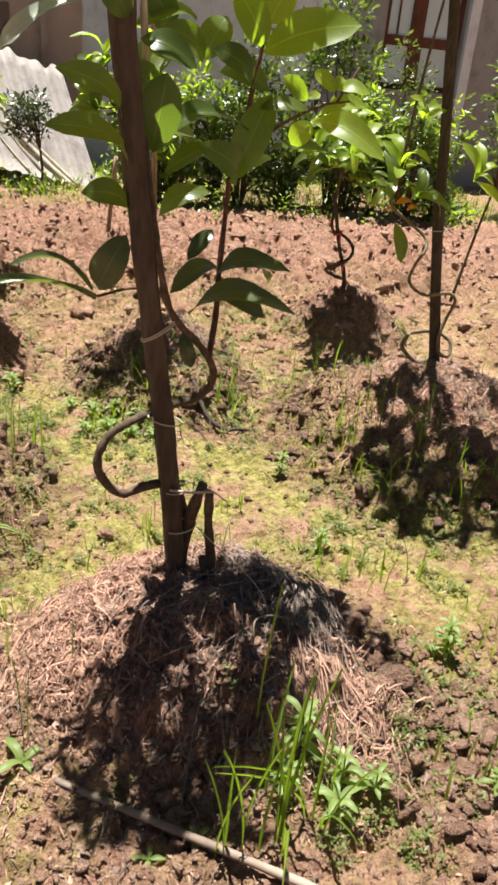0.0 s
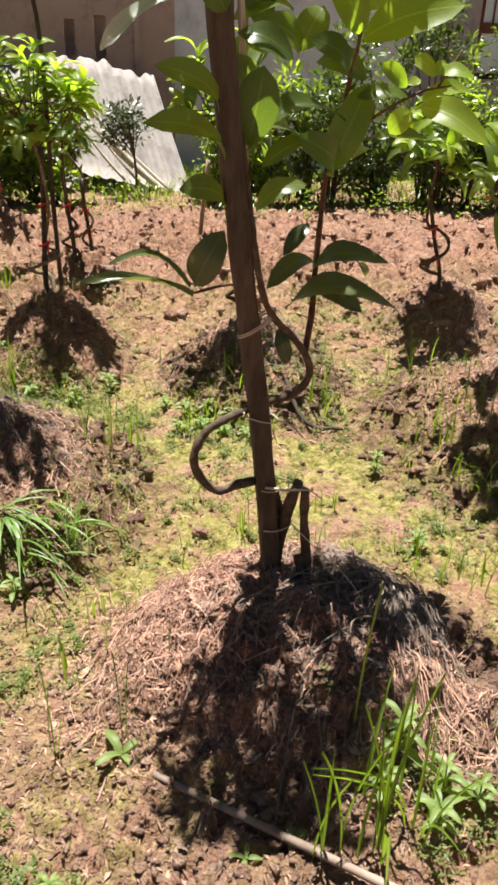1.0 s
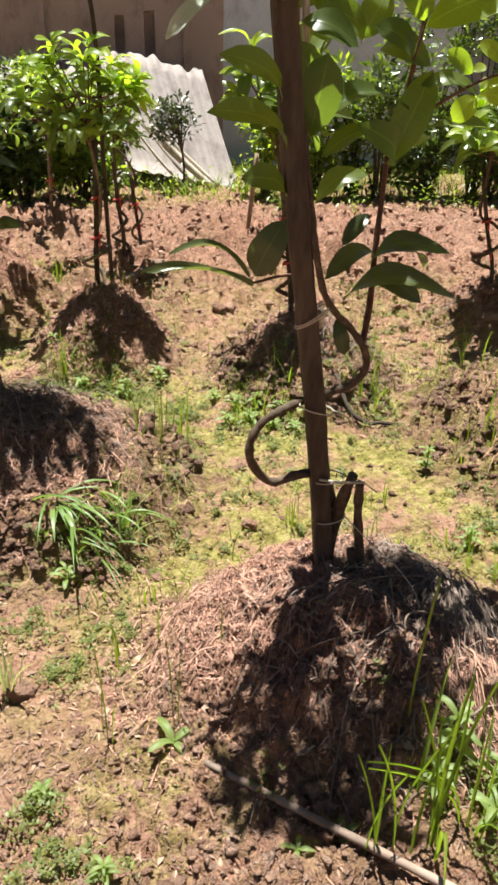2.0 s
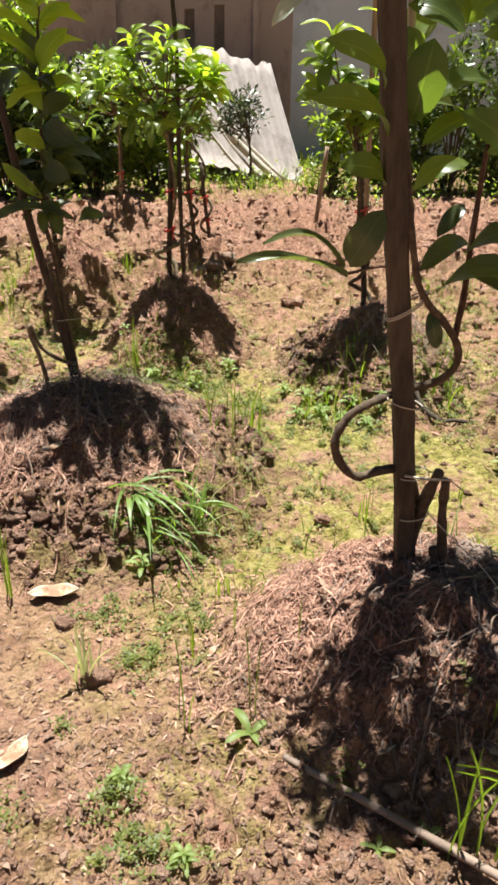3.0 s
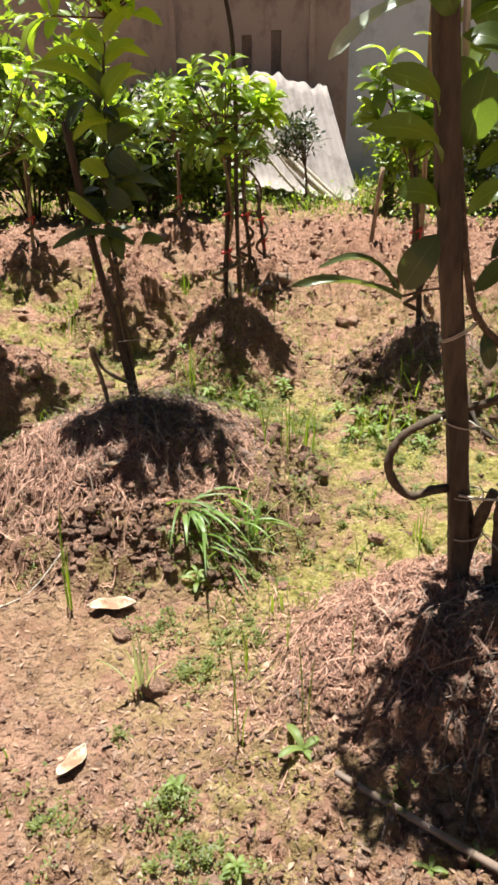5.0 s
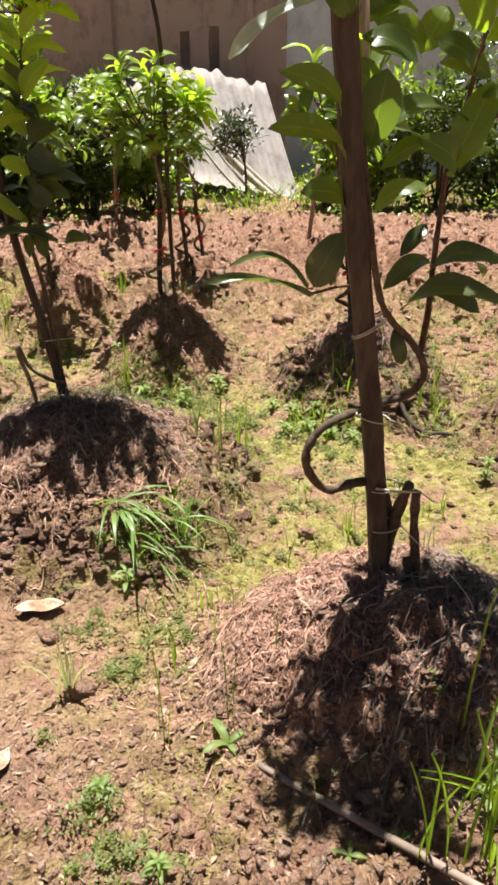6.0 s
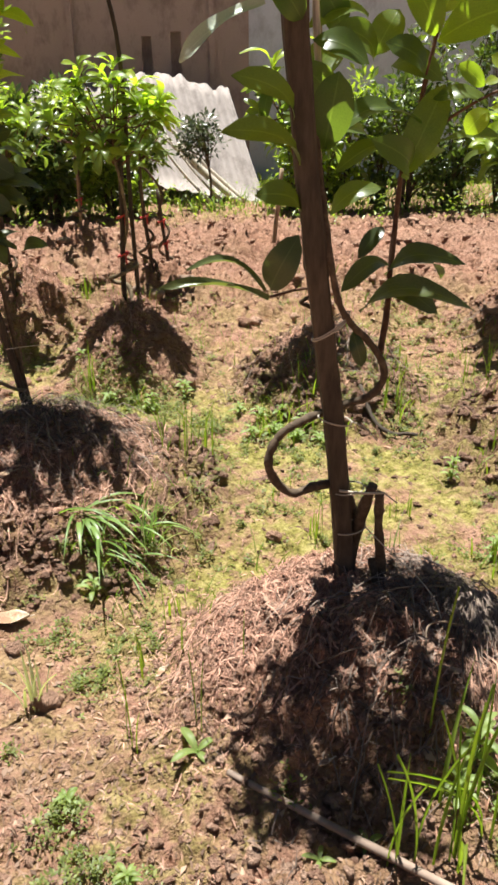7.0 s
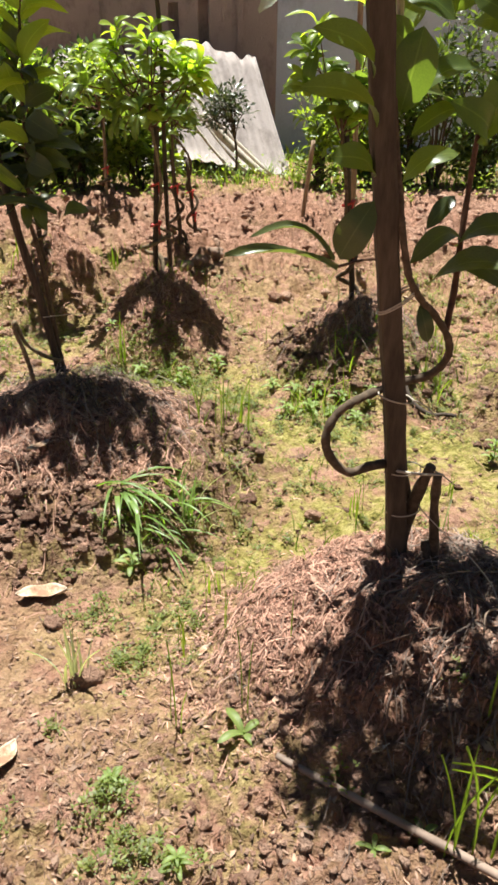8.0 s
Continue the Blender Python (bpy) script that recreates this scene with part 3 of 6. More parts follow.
def sapling(base, stem, crown, rng, label, size=0.11, shoots=10, count=6, young=0.5, r0=0.011, spread=0.6, bark=None):
    """A trained sapling: stem along its points, shoots out into the crown (centre, radii) and whorls of leaves at their tips."""
    s = thing("sapling", base, label, "sapling", "nursery saplings")
    tube("stem", stem, r0, r0 * 0.6, bark or BARK, s, per=5, segs=7, bumpy=0.1, rng=rng)
    top = Vector(stem[-1])
    c, rad = Vector(crown[0]), Vector(crown[1])
    for i in range(shoots):
        d = Vector((rng.gauss(0, 1), rng.gauss(0, 1), rng.gauss(0.15, 0.8)))
        d = d.normalized() * rng.uniform(0.5, 1.0)
        tip = c + Vector((d.x * rad.x, d.y * rad.y, d.z * rad.z))
        root = top.lerp(Vector(stem[max(0, len(stem) - 2)]), rng.uniform(0.0, spread))
        mid = root.lerp(tip, 0.5) + Vector((0, 0, -0.1 * (tip - root).length))
        shoot = tube("shoot", [root, mid, tip], 0.0042, 0.0022, TWIG, s, per=3, segs=5, rng=rng)
        mat = YOUNG_LIT if d.z > 1 - 1.6 * young + rng.uniform(-0.3, 0.3) else LEAF
        whorl(shoot, tip, (tip - mid) + Vector((0, 0, 0.06)), count, size, rng, mat)
        for k in range(count // 2):
            q = root.lerp(tip, rng.uniform(0.35, 0.85))
            e = Vector((rng.uniform(-1, 1), rng.uniform(-1, 1), rng.uniform(-0.3, 0.5))).normalized() * size
            leaf(shoot, q, q + e * rng.uniform(0.7, 1.1), size * 0.37, rng.uniform(0.1, 0.6), rng.choice(BENDS), LEAF)
    return s


def stake(pts, w, material, rng, label, round_=True, d=None):
    s = thing("stake", pts[0], label, "stake", "planting stakes")
    if round_:
        tube("post", pts, w / 2, w / 2 * 0.86, material, s, per=4, segs=9, bumpy=0.05, rng=rng)
    else:
        sawn("post", pts, w, d or w, material, s, rng)
    return s


# the sapling nearest the path
rng = random.Random(11)
big = stake([(0.425, 1.40, 0.12), (0.407, 1.40, 0.271), (0.383, 1.40, 0.505), (0.364, 1.40, 0.665), (0.328, 1.40, 0.91), (0.296, 1.40, 1.15), (0.268, 1.40, 1.41), (0.25, 1.40, 1.60)],
            0.041, STAKE, rng, "thick weathered wooden stake driven into a mound", False, 0.036)
main = thing("sapling", (0.478, 1.38, 0.27), "tall sapling with a looped, twisted stem and glossy leaves", "sapling", "nursery saplings")
tube("root_stem", [(0.415, 1.43, 0.22), (0.428, 1.42, 0.36), (0.440, 1.40, 0.45), (0.453, 1.385, 0.513)], 0.015, 0.0115, BARK, main, "cut stump of an old stem", per=5, segs=8, bumpy=0.12, rng=rng)
tube("root_stem", [(0.486, 1.385, 0.20), (0.480, 1.38, 0.33), (0.470, 1.38, 0.42), (0.467, 1.378, 0.497)], 0.0125, 0.0095, BARK, main, "cut stump of an old stem", per=5, segs=8, bumpy=0.14, rng=rng)
tube("root_stem", [(0.478, 1.36, 0.24), (0.468, 1.37, 0.29), (0.462, 1.385, 0.325)], 0.011, 0.008, BARK, main, per=4, segs=8, bumpy=0.2, rng=rng)
tube("stem", [(0.43, 1.445, 0.30), (0.425, 1.44, 0.422), (0.388, 1.43, 0.492), (0.324, 1.38, 0.519), (0.274, 1.36, 0.517), (0.237, 1.36, 0.553), (0.225, 1.36, 0.599), (0.246, 1.37, 0.644), (0.286, 1.38, 0.669),
              (0.345, 1.425, 0.672), (0.396, 1.44, 0.682), (0.442, 1.43, 0.701), (0.467, 1.42, 0.741), (0.459, 1.41, 0.785), (0.430, 1.405, 0.828), (0.390, 1.39, 0.870), (0.362, 1.376, 0.913), (0.345, 1.380, 0.979), (0.334, 1.396, 1.053), (0.321, 1.414, 1.153), (0.306, 1.425, 1.264), (0.294, 1.430, 1.366), (0.29, 1.43, 1.58)],
     0.0100, 0.0055, BARK, main, "dark knobbly bark looped round the stake", per=6, segs=9, bumpy=0.12, rng=rng)
tube("branch", [(0.456, 1.42, 0.795), (0.472, 1.45, 0.872), (0.478, 1.47, 0.960), (0.490, 1.50, 1.055), (0.500, 1.52, 1.139), (0.524, 1.54, 1.222), (0.549, 1.56, 1.323), (0.569, 1.58, 1.43)],
     0.0068, 0.0035, TWIG, main, per=5, segs=7, rng=rng)
tube("twig", [(0.502, 1.52, 1.150), (0.559, 1.50, 1.218), (0.649, 1.48, 1.275), (0.716, 1.48, 1.290)], 0.0034, 0.002, TWIG, main, per=4, segs=6, rng=rng)
tube("twig", [(0.53, 1.54, 1.24), (0.525, 1.50, 1.305), (0.540, 1.50, 1.369), (0.564, 1.50, 1.46)], 0.0034, 0.002, TWIG, main, per=4, segs=6, rng=rng)
tube("twig", [(0.352, 1.43, 0.925), (0.30, 1.425, 0.935), (0.225, 1.335, 0.945)], 0.0034, 0.0024, TWIG, main, per=4, segs=6, rng=rng)
tube("twig", [(0.69, 1.48, 1.287), (0.72, 1.49, 1.33), (0.735, 1.50, 1.35)], 0.0024, 0.0016, TWIG, main, per=4, segs=6, rng=rng)
leaf(main, (0.222, 1.330, 0.943), (0.033, 1.300, 0.994), 0.025, 0.30, 0.08, SHADED_LEAF)
leaf(main, (0.217, 1.340, 0.955), (0.080, 1.380, 1.007), 0.025, 0.30, 0.34, SHADED_LEAF)
leaf(main, (0.225, 1.340, 0.958), (0.266, 1.300, 1.055), 0.066, 0.75, 0.25, SHADED_LEAF)
leaf(main, (0.284, 1.400, 1.088), (0.211, 1.320, 1.134), 0.062, 0.60, 0.25)
leaf(main, (0.347, 1.440, 1.067), (0.434, 1.420, 1.129), 0.051, 0.50, 0.35)
leaf(main, (0.283, 1.400, 1.162), (0.162, 1.280, 1.245), 0.062, 0.55, 0.20)
leaf(main, (0.272, 1.400, 1.239), (0.180, 1.300, 1.318), 0.061, 0.60, 0.20)
leaf(main, (0.329, 1.430, 1.184), (0.344, 1.380, 1.307), 0.089, 1.00, 0.10)
leaf(main, (0.329, 1.430, 1.181), (0.510, 1.460, 1.255), 0.053, 0.35, 0.30)
leaf(main, (0.318, 1.430, 1.210), (0.461, 1.520, 1.190), 0.059, 0.40, 0.20)
leaf(main, (0.498, 1.520, 1.174), (0.362, 1.450, 1.166), 0.055, 0.35, 0.15)
leaf(main, (0.502, 1.520, 1.129), (0.564, 1.500, 1.289), 0.076, 0.80, 0.25)
leaf(main, (0.499, 1.520, 1.130), (0.437, 1.420, 1.202), 0.072, 0.70, 0.30)
leaf(main, (0.215, 1.340, 1.412), (0.074, 1.310, 1.343), 0.040, 0.46, 0.08, GLARE_LEAF)
leaf(main, (0.304, 1.430, 1.361), (0.400, 1.400, 1.332), 0.060, 0.55, 0.20)
leaf(main, (0.441, 1.560, 1.335), (0.368, 1.480, 1.389), 0.066, 0.70, 0.20)
leaf(main, (0.441, 1.560, 1.339), (0.483, 1.560, 1.416), 0.066, 0.80, 0.20)
leaf(main, (0.525, 1.500, 1.305), (0.450, 1.450, 1.363), 0.065, 0.60, 0.20)
leaf(main, (0.541, 1.500, 1.360), (0.680, 1.400, 1.422), 0.079, 0.75, 0.20, YOUNG_LIT)
leaf(main, (0.540, 1.500, 1.369), (0.490, 1.500, 1.454), 0.068, 0.80, 0.20, YOUNG_LIT)
leaf(main, (0.547, 1.500, 1.405), (0.580, 1.500, 1.475), 0.063, 0.80, 0.20, YOUNG_LIT)
leaf(main, (0.469, 1.470, 0.946), (0.588, 1.380, 1.000), 0.054, 0.45, 0.30, SHADED_LEAF)
leaf(main, (0.417, 1.450, 0.877), (0.597, 1.340, 0.933), 0.059, 0.40, 0.40, SHADED_LEAF)
leaf(main, (0.475, 1.470, 0.962), (0.373, 1.400, 0.951), 0.052, 0.45, 0.35, SHADED_LEAF)
leaf(main, (0.419, 1.500, 0.973), (0.471, 1.520, 1.035), 0.036, 0.60, 0.20, SHADED_LEAF)
leaf(main, (0.465, 1.470, 0.920), (0.559, 1.400, 0.893), 0.055, 0.60, 0.30, SHADED_LEAF)
leaf(main, (0.473, 1.480, 0.957), (0.634, 1.580, 0.932), 0.048, 0.40, 0.20, SHADED_LEAF)
leaf(main, (0.650, 1.500, 1.249), (0.758, 1.380, 1.211), 0.063, 0.60, 0.25, YOUNG_LIT)
leaf(main, (0.657, 1.500, 1.256), (0.806, 1.520, 1.279), 0.045, 0.35, 0.20, YOUNG_LIT)
leaf(main, (0.649, 1.500, 1.253), (0.549, 1.500, 1.277), 0.049, 0.45, 0.25)
leaf(main, (0.636, 1.500, 1.285), (0.585, 1.480, 1.324), 0.040, 0.85, 0.10, YOUNG_LIT)
leaf(main, (0.638, 1.500, 1.289), (0.662, 1.500, 1.300), 0.024, 0.60, 0.10, YOUNG_LIT)
leaf(main, (0.691, 1.500, 1.305), (0.649, 1.500, 1.339), 0.038, 0.70, 0.10, YOUNG_LIT)
leaf(main, (0.692, 1.500, 1.308), (0.746, 1.460, 1.312), 0.038, 0.50, 0.20, YOUNG_LIT)
leaf(main, (0.690, 1.500, 1.308), (0.714, 1.520, 1.334), 0.027, 0.80, 0.10, YOUNG_LIT)
leaf(main, (0.650, 1.500, 1.246), (0.612, 1.500, 1.206), 0.049, 0.70, 0.20, YOUNG_LIT)
leaf(main, (0.558, 1.500, 1.190), (0.753, 1.560, 1.190), 0.041, 0.30, 0.10)
leaf(main, (0.501, 1.520, 1.135), (0.600, 1.580, 1.183), 0.051, 0.50, 0.20)
leaf(main, (0.375, 1.560, 1.383), (0.332, 1.500, 1.447), 0.065, 0.80, 0.20)
leaf(main, (0.280, 1.420, 1.325), (0.344, 1.450, 1.274), 0.060, 0.80, 0.20)
leaf(main, (0.426, 1.560, 1.403), (0.313, 1.500, 1.400), 0.054, 0.50, 0.20)
leaf(main, (0.278, 1.380, 1.389), (0.230, 1.350, 1.445), 0.057, 0.80, 0.20)
leaf(main, (0.369, 1.500, 1.263), (0.298, 1.520, 1.316), 0.065, 0.70, 0.20)
leaf(main, (0.289, 1.450, 1.281), (0.368, 1.520, 1.364), 0.066, 0.80, 0.20)
leaf(main, (0.472, 1.550, 1.321), (0.557, 1.500, 1.306), 0.067, 0.60, 0.30)
# the crown over the stake's head
for k, (y, x0, x1) in enumerate(((1.30, 0.22, 0.40), (1.38, 0.30, 0.46), (1.47, 0.16, 0.48), (1.55, 0.25, 0.56), (1.64, 0.28, 0.72), (1.71, 0.32, 0.74))):
    n = max(3, round((x1 - x0) / 0.085))
    for i in range(n):
        tip = Vector((x0 + (x1 - x0) * (i + 0.5) / n + rng.uniform(-0.02, 0.02), y + rng.uniform(-0.02, 0.02), rng.uniform(1.60, 1.70)))
        if math.hypot(tip.x - 0.325, tip.y - 1.50) < 0.08:     # a gap in the crown
            continue
        root = Vector((0.292, 1.43, 1.52)) if tip.x < 0.46 else Vector((0.565, 1.57, 1.42))
        twig = tube("twig", [root, root.lerp(tip, 0.5) + Vector((0, 0, -0.01)), tip], 0.0034, 0.002, TWIG, main, per=3, segs=5, rng=rng)
        whorl(twig, tip, (rng.uniform(-0.2, 0.2), rng.uniform(-0.2, 0.2), 1), 5 if k < 3 else 4, 0.125, rng, YOUNG_LIT if k % 2 else LEAF)
for tip in ((0.155, 1.315, 1.66), (0.205, 1.295, 1.65), (0.225, 1.345, 1.64), (0.165, 1.42, 1.67), (0.125, 1.375, 1.66), (0.195, 1.50, 1.66), (0.11, 1.33, 1.64), (0.30, 1.36, 1.70),
            (0.40, 1.36, 1.66), (0.46, 1.34, 1.66)):
    root = Vector((0.292, 1.43, 1.52))
    twig = tube("twig", [root, root.lerp(Vector(tip), 0.5), tip], 0.003, 0.002, TWIG, main, per=3, segs=5, rng=rng)
    whorl(twig, tip, (rng.uniform(-0.2, 0.2), 0, 1), 6, 0.085, rng, LEAF)
for tip in ((0.70, 1.72, 1.60), (0.755, 1.66, 1.58), (0.82, 1.60, 1.57), (0.87, 1.53, 1.56), (0.79, 1.70, 1.60), (0.86, 1.64, 1.62), (0.55, 1.47, 1.66), (0.60, 1.52, 1.66), (0.56, 1.40, 1.66), (0.51, 1.38, 1.64), (0.53, 1.54, 1.68)):
    root = Vector((0.572, 1.58, 1.44))
    twig = tube("twig", [root, root.lerp(Vector(tip), 0.5), tip], 0.002, 0.0015, TWIG, main, per=3, segs=5, rng=rng)
    whorl(twig, tip, (rng.uniform(-0.2, 0.2), 0, 1), 6, 0.075, rng, LEAF)
# pale pole colour stands for sunlight on this shoot
tube("dead_shoot", [(0.330, 1.44, 1.19), (0.321, 1.44, 1.285), (0.313, 1.44, 1.375), (0.306, 1.44, 1.48)], 0.0052, 0.0060, POLE, main, "shoot coloured pale for the sunlight on it", per=4, segs=7, bumpy=0.15, rng=rng)
for z, x, tilt, tail in ((0.500, 0.402, 0.004, 0.07), (0.665, 0.368, -0.008, 0.05), (0.862, 0.350, 0.024, 0.0), (0.868, 0.351, 0.026, 0.0), (0.40, 0.41, 0.006, 0.0)):
    twine(big, (x, 1.40, z), 0.029, tilt, rng, None, tail, 0.0016)
tube("string_tie", [(0.437, 1.370, 0.420), (0.489, 1.330, 0.375), (0.532, 1.290, 0.346), (0.562, 1.240, 0.319), (0.569, 1.200, 0.296)], 0.0014, 0.0012, STRING, big, "loose end of pale string", per=5, segs=5, rng=rng)
tube("string_tie", [(0.378, 1.374, 0.510), (0.425, 1.366, 0.506), (0.474, 1.364, 0.505)], 0.0030, 0.0026, STRING, big, "bundled pale string", per=4, segs=6, rng=rng)
leaf(main, (0.394, 1.400, 0.854), (0.413, 1.380, 0.786), 0.034, 0.8, 0.2, SHADED_LEAF)

# the sapling on the mound with long grass
stake([(-0.470, 2.40, 0.12), (-0.494, 2.40, 0.279), (-0.538, 2.40, 0.571), (-0.585, 2.40, 0.809), (-0.632, 2.40, 1.184)], 0.028, DARK_STAKE, rng, "leaning dark wooden stake on a straw-covered mound")
plant_b = thing("sapling", (-0.49, 2.42, 0.25), "slim sapling with broad dark leaves tied to a leaning stake", "sapling", "nursery saplings")
tube("root_stem", [(-0.55, 2.36, 0.15), (-0.569, 2.36, 0.24), (-0.589, 2.34, 0.396), (-0.609, 2.33, 0.478), (-0.607, 2.335, 0.508), (-0.588, 2.36, 0.428), (-0.532, 2.38, 0.375), (-0.485, 2.385, 0.361)], 0.008, 0.006, PALE_BARK, plant_b, per=5, rng=rng)
tube("stem", [(-0.475, 2.43, 0.2), (-0.490, 2.42, 0.303), (-0.508, 2.42, 0.487), (-0.522, 2.42, 0.678), (-0.545, 2.42, 0.822), (-0.528, 2.42, 0.976), (-0.524, 2.42, 1.136), (-0.509, 2.42, 1.243), (-0.505, 2.42, 1.345), (-0.481, 2.42, 1.48)],
     0.009, 0.004, BARK, plant_b, per=5, rng=rng)
leaf(plant_b, (-0.451, 2.380, 0.831), (-0.693, 2.330, 0.857), 0.048, 0.40, 0.25, SHADED_LEAF)
leaf(plant_b, (-0.434, 2.380, 0.822), (-0.358, 2.350, 0.851), 0.058, 0.45, 0.30, SHADED_LEAF)
leaf(plant_b, (-0.533, 2.380, 0.890), (-0.644, 2.380, 0.989), 0.042, 0.80, 0.20, YOUNG_LIT)
leaf(plant_b, (-0.501, 2.380, 1.244), (-0.684, 2.330, 1.351), 0.050, 0.50, 0.20, YOUNG_LIT)
leaf(plant_b, (-0.503, 2.380, 1.229), (-0.421, 2.330, 1.337), 0.066, 0.70, 0.25, YOUNG_LIT)
leaf(plant_b, (-0.507, 2.380, 1.237), (-0.382, 2.430, 1.323), 0.055, 0.50, 0.30, YOUNG_LIT)
leaf(plant_b, (-0.503, 2.380, 1.316), (-0.667, 2.360, 1.366), 0.052, 0.50, 0.30, YOUNG_LIT)
leaf(plant_b, (-0.507, 2.380, 1.132), (-0.569, 2.430, 1.243), 0.063, 0.80, 0.20, YOUNG_LIT)
leaf(plant_b, (-0.507, 2.380, 1.124), (-0.426, 2.380, 1.170), 0.067, 0.70, 0.20, SHADED_LEAF)
leaf(plant_b, (-0.512, 2.380, 1.030), (-0.592, 2.380, 1.077), 0.055, 0.60, 0.20, YOUNG_LIT)
leaf(plant_b, (-0.509, 2.380, 1.030), (-0.416, 2.380, 1.070), 0.069, 0.60, 0.20, SHADED_LEAF)
leaf(plant_b, (-0.510, 2.380, 1.014), (-0.351, 2.430, 1.008), 0.050, 0.50, 0.20, SHADED_LEAF)
leaf(plant_b, (-0.494, 2.380, 1.331), (-0.409, 2.380, 1.400), 0.052, 0.70, 0.20, YOUNG_LIT)
leaf(plant_b, (-0.492, 2.380, 1.345), (-0.368, 2.350, 1.365), 0.047, 0.50, 0.30, YOUNG_LIT)
leaf(plant_b, (-0.496, 2.380, 1.359), (-0.538, 2.380, 1.441), 0.050, 0.80, 0.20, YOUNG_LIT)
leaf(plant_b, (-0.490, 2.380, 1.386), (-0.418, 2.380, 1.481), 0.049, 0.80, 0.20, YOUNG_LIT)
leaf(plant_b, (-0.515, 2.400, 0.946), (-0.415, 2.380, 0.974), 0.047, 0.50, 0.20, SHADED_LEAF)
leaf(plant_b, (-0.523, 2.400, 0.954), (-0.607, 2.380, 0.932), 0.047, 0.60, 0.20, SHADED_LEAF)
leaf(plant_b, (-0.502, 2.380, 1.185), (-0.597, 2.330, 1.151), 0.045, 0.50, 0.20, YOUNG_LIT)
leaf(plant_b, (-0.503, 2.380, 1.177), (-0.406, 2.430, 1.212), 0.045, 0.50, 0.20, YOUNG_LIT)
leaf(plant_b, (-0.507, 2.380, 1.093), (-0.425, 2.320, 1.053), 0.079, 0.80, 0.20, SHADED_LEAF)
leaf(plant_b, (-0.520, 2.380, 0.981), (-0.450, 2.330, 0.957), 0.070, 0.80, 0.20, SHADED_LEAF)
leaf(plant_b, (-0.493, 2.380, 1.386), (-0.588, 2.380, 1.414), 0.042, 0.50, 0.20, YOUNG_LIT)
whorl(plant_b, (-0.481, 2.42, 1.48), (0.1, -0.1, 1), 7, 0.12, rng, YOUNG_LIT)
whorl(plant_b, (-0.40, 2.40, 1.47), (0.6, -0.1, 0.6), 7, 0.11, rng, YOUNG_LIT)
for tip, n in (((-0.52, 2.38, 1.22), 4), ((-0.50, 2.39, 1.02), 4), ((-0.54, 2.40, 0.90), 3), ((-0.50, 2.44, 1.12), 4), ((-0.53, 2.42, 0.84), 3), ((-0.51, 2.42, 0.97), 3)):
    whorl(plant_b, tip, (0.1, -0.6, 0.5), n + 2, 0.125, rng, SHADED_LEAF)
for tip in ((-0.62, 2.40, 1.56), (-0.52, 2.30, 1.60), (-0.44, 2.44, 1.62), (-0.36, 2.36, 1.56), (-0.56, 2.50, 1.58), (-0.46, 2.34, 1.66), (-0.66, 2.44, 1.46), (-0.30, 2.46, 1.64), (-0.22, 2.42, 1.62), (-0.20, 2.54, 1.66), (-0.34, 2.62, 1.66), (-0.45, 2.66, 1.68), (-0.56, 2.64, 1.66), (-0.27, 2.64, 1.68), (-0.40, 2.54, 1.68), (-0.64, 2.56, 1.66), (-0.50, 2.58, 1.74), (-0.36, 2.48, 1.74), (-0.48, 2.46, 1.74), (-0.58, 2.48, 1.72), (-0.32, 2.56, 1.76), (-0.44, 2.62, 1.76), (-0.53, 2.52, 1.78)):
    shoot = tube("shoot", [(-0.485, 2.42, 1.45), Vector((-0.485, 2.42, 1.45)).lerp(Vector(tip), 0.5), tip], 0.003, 0.002, TWIG, plant_b, per=3, segs=5, rng=rng)
    whorl(shoot, tip, Vector(tip) - Vector((-0.485, 2.42, 1.42)), 7, 0.12, rng, YOUNG_LIT)

tube("string_tie", [(-0.530, 2.378, 0.510), (-0.44, 2.376, 0.520), (-0.328, 2.37, 0.525)], 0.0016, 0.0012, STRING, plant_b, "loose end of pale string", per=4, segs=5, rng=rng)


def loops(x, y, z0, z1, r, turns, rng, x1=None):
    """Points of a stem wound round a stake in loose loops."""
    pts, x1 = [], x if x1 is None else x1
    n = int(turns * 6)
    for i in range(n + 1):
        a = 2 * math.pi * i / 6 + 1.0 + rng.uniform(-0.3, 0.3)
        t = i / n
        rr = r * (1.15 - 0.5 * t) * rng.uniform(0.75, 1.2)
        pts.append((x + (x1 - x) * t + rr * math.cos(a), y + 0.6 * rr * math.sin(a), z0 + (z1 - z0) * t))
    return pts


def planted(x, y, z0, z1, top_x, rng, label, crown, material=DARK_STAKE, w=0.026, turns=1.2, r=0.05, tie=True, **more):
    """A stake with a sapling wound round it."""
    g = ground_z(x, y)
    st = stake([(x, y, g - 0.12), (x + 0.1 * (top_x - x), y, g + 0.1), ((x + top_x) / 2, y, (g + z1) / 2), (top_x, y, z1)], w, material, rng, "dark wooden planting stake with a sapling tied to it")
    pts = [(x + 0.04, y - 0.02, g - 0.05)] + loops(x, y, g + 0.05, z0, r, turns, rng, x + (top_x - x) * 0.6) + [(top_x + 0.01, y - 0.02, z0 + 0.2), (crown[0][0], crown[0][1], crown[0][2] - 0.1 * crown[1][2])]
    s = sapling((x, y, g), pts, crown, rng, label, **more)
    if tie:
        for k in (0.34, 0.62):
            zz = g + (z1 - g) * k
            twine(st, (x + (top_x - x) * k, y, zz), w * 0.75, 0.01, rng, RED_TIE if rng.random() < 0.7 else STRING)
    return s


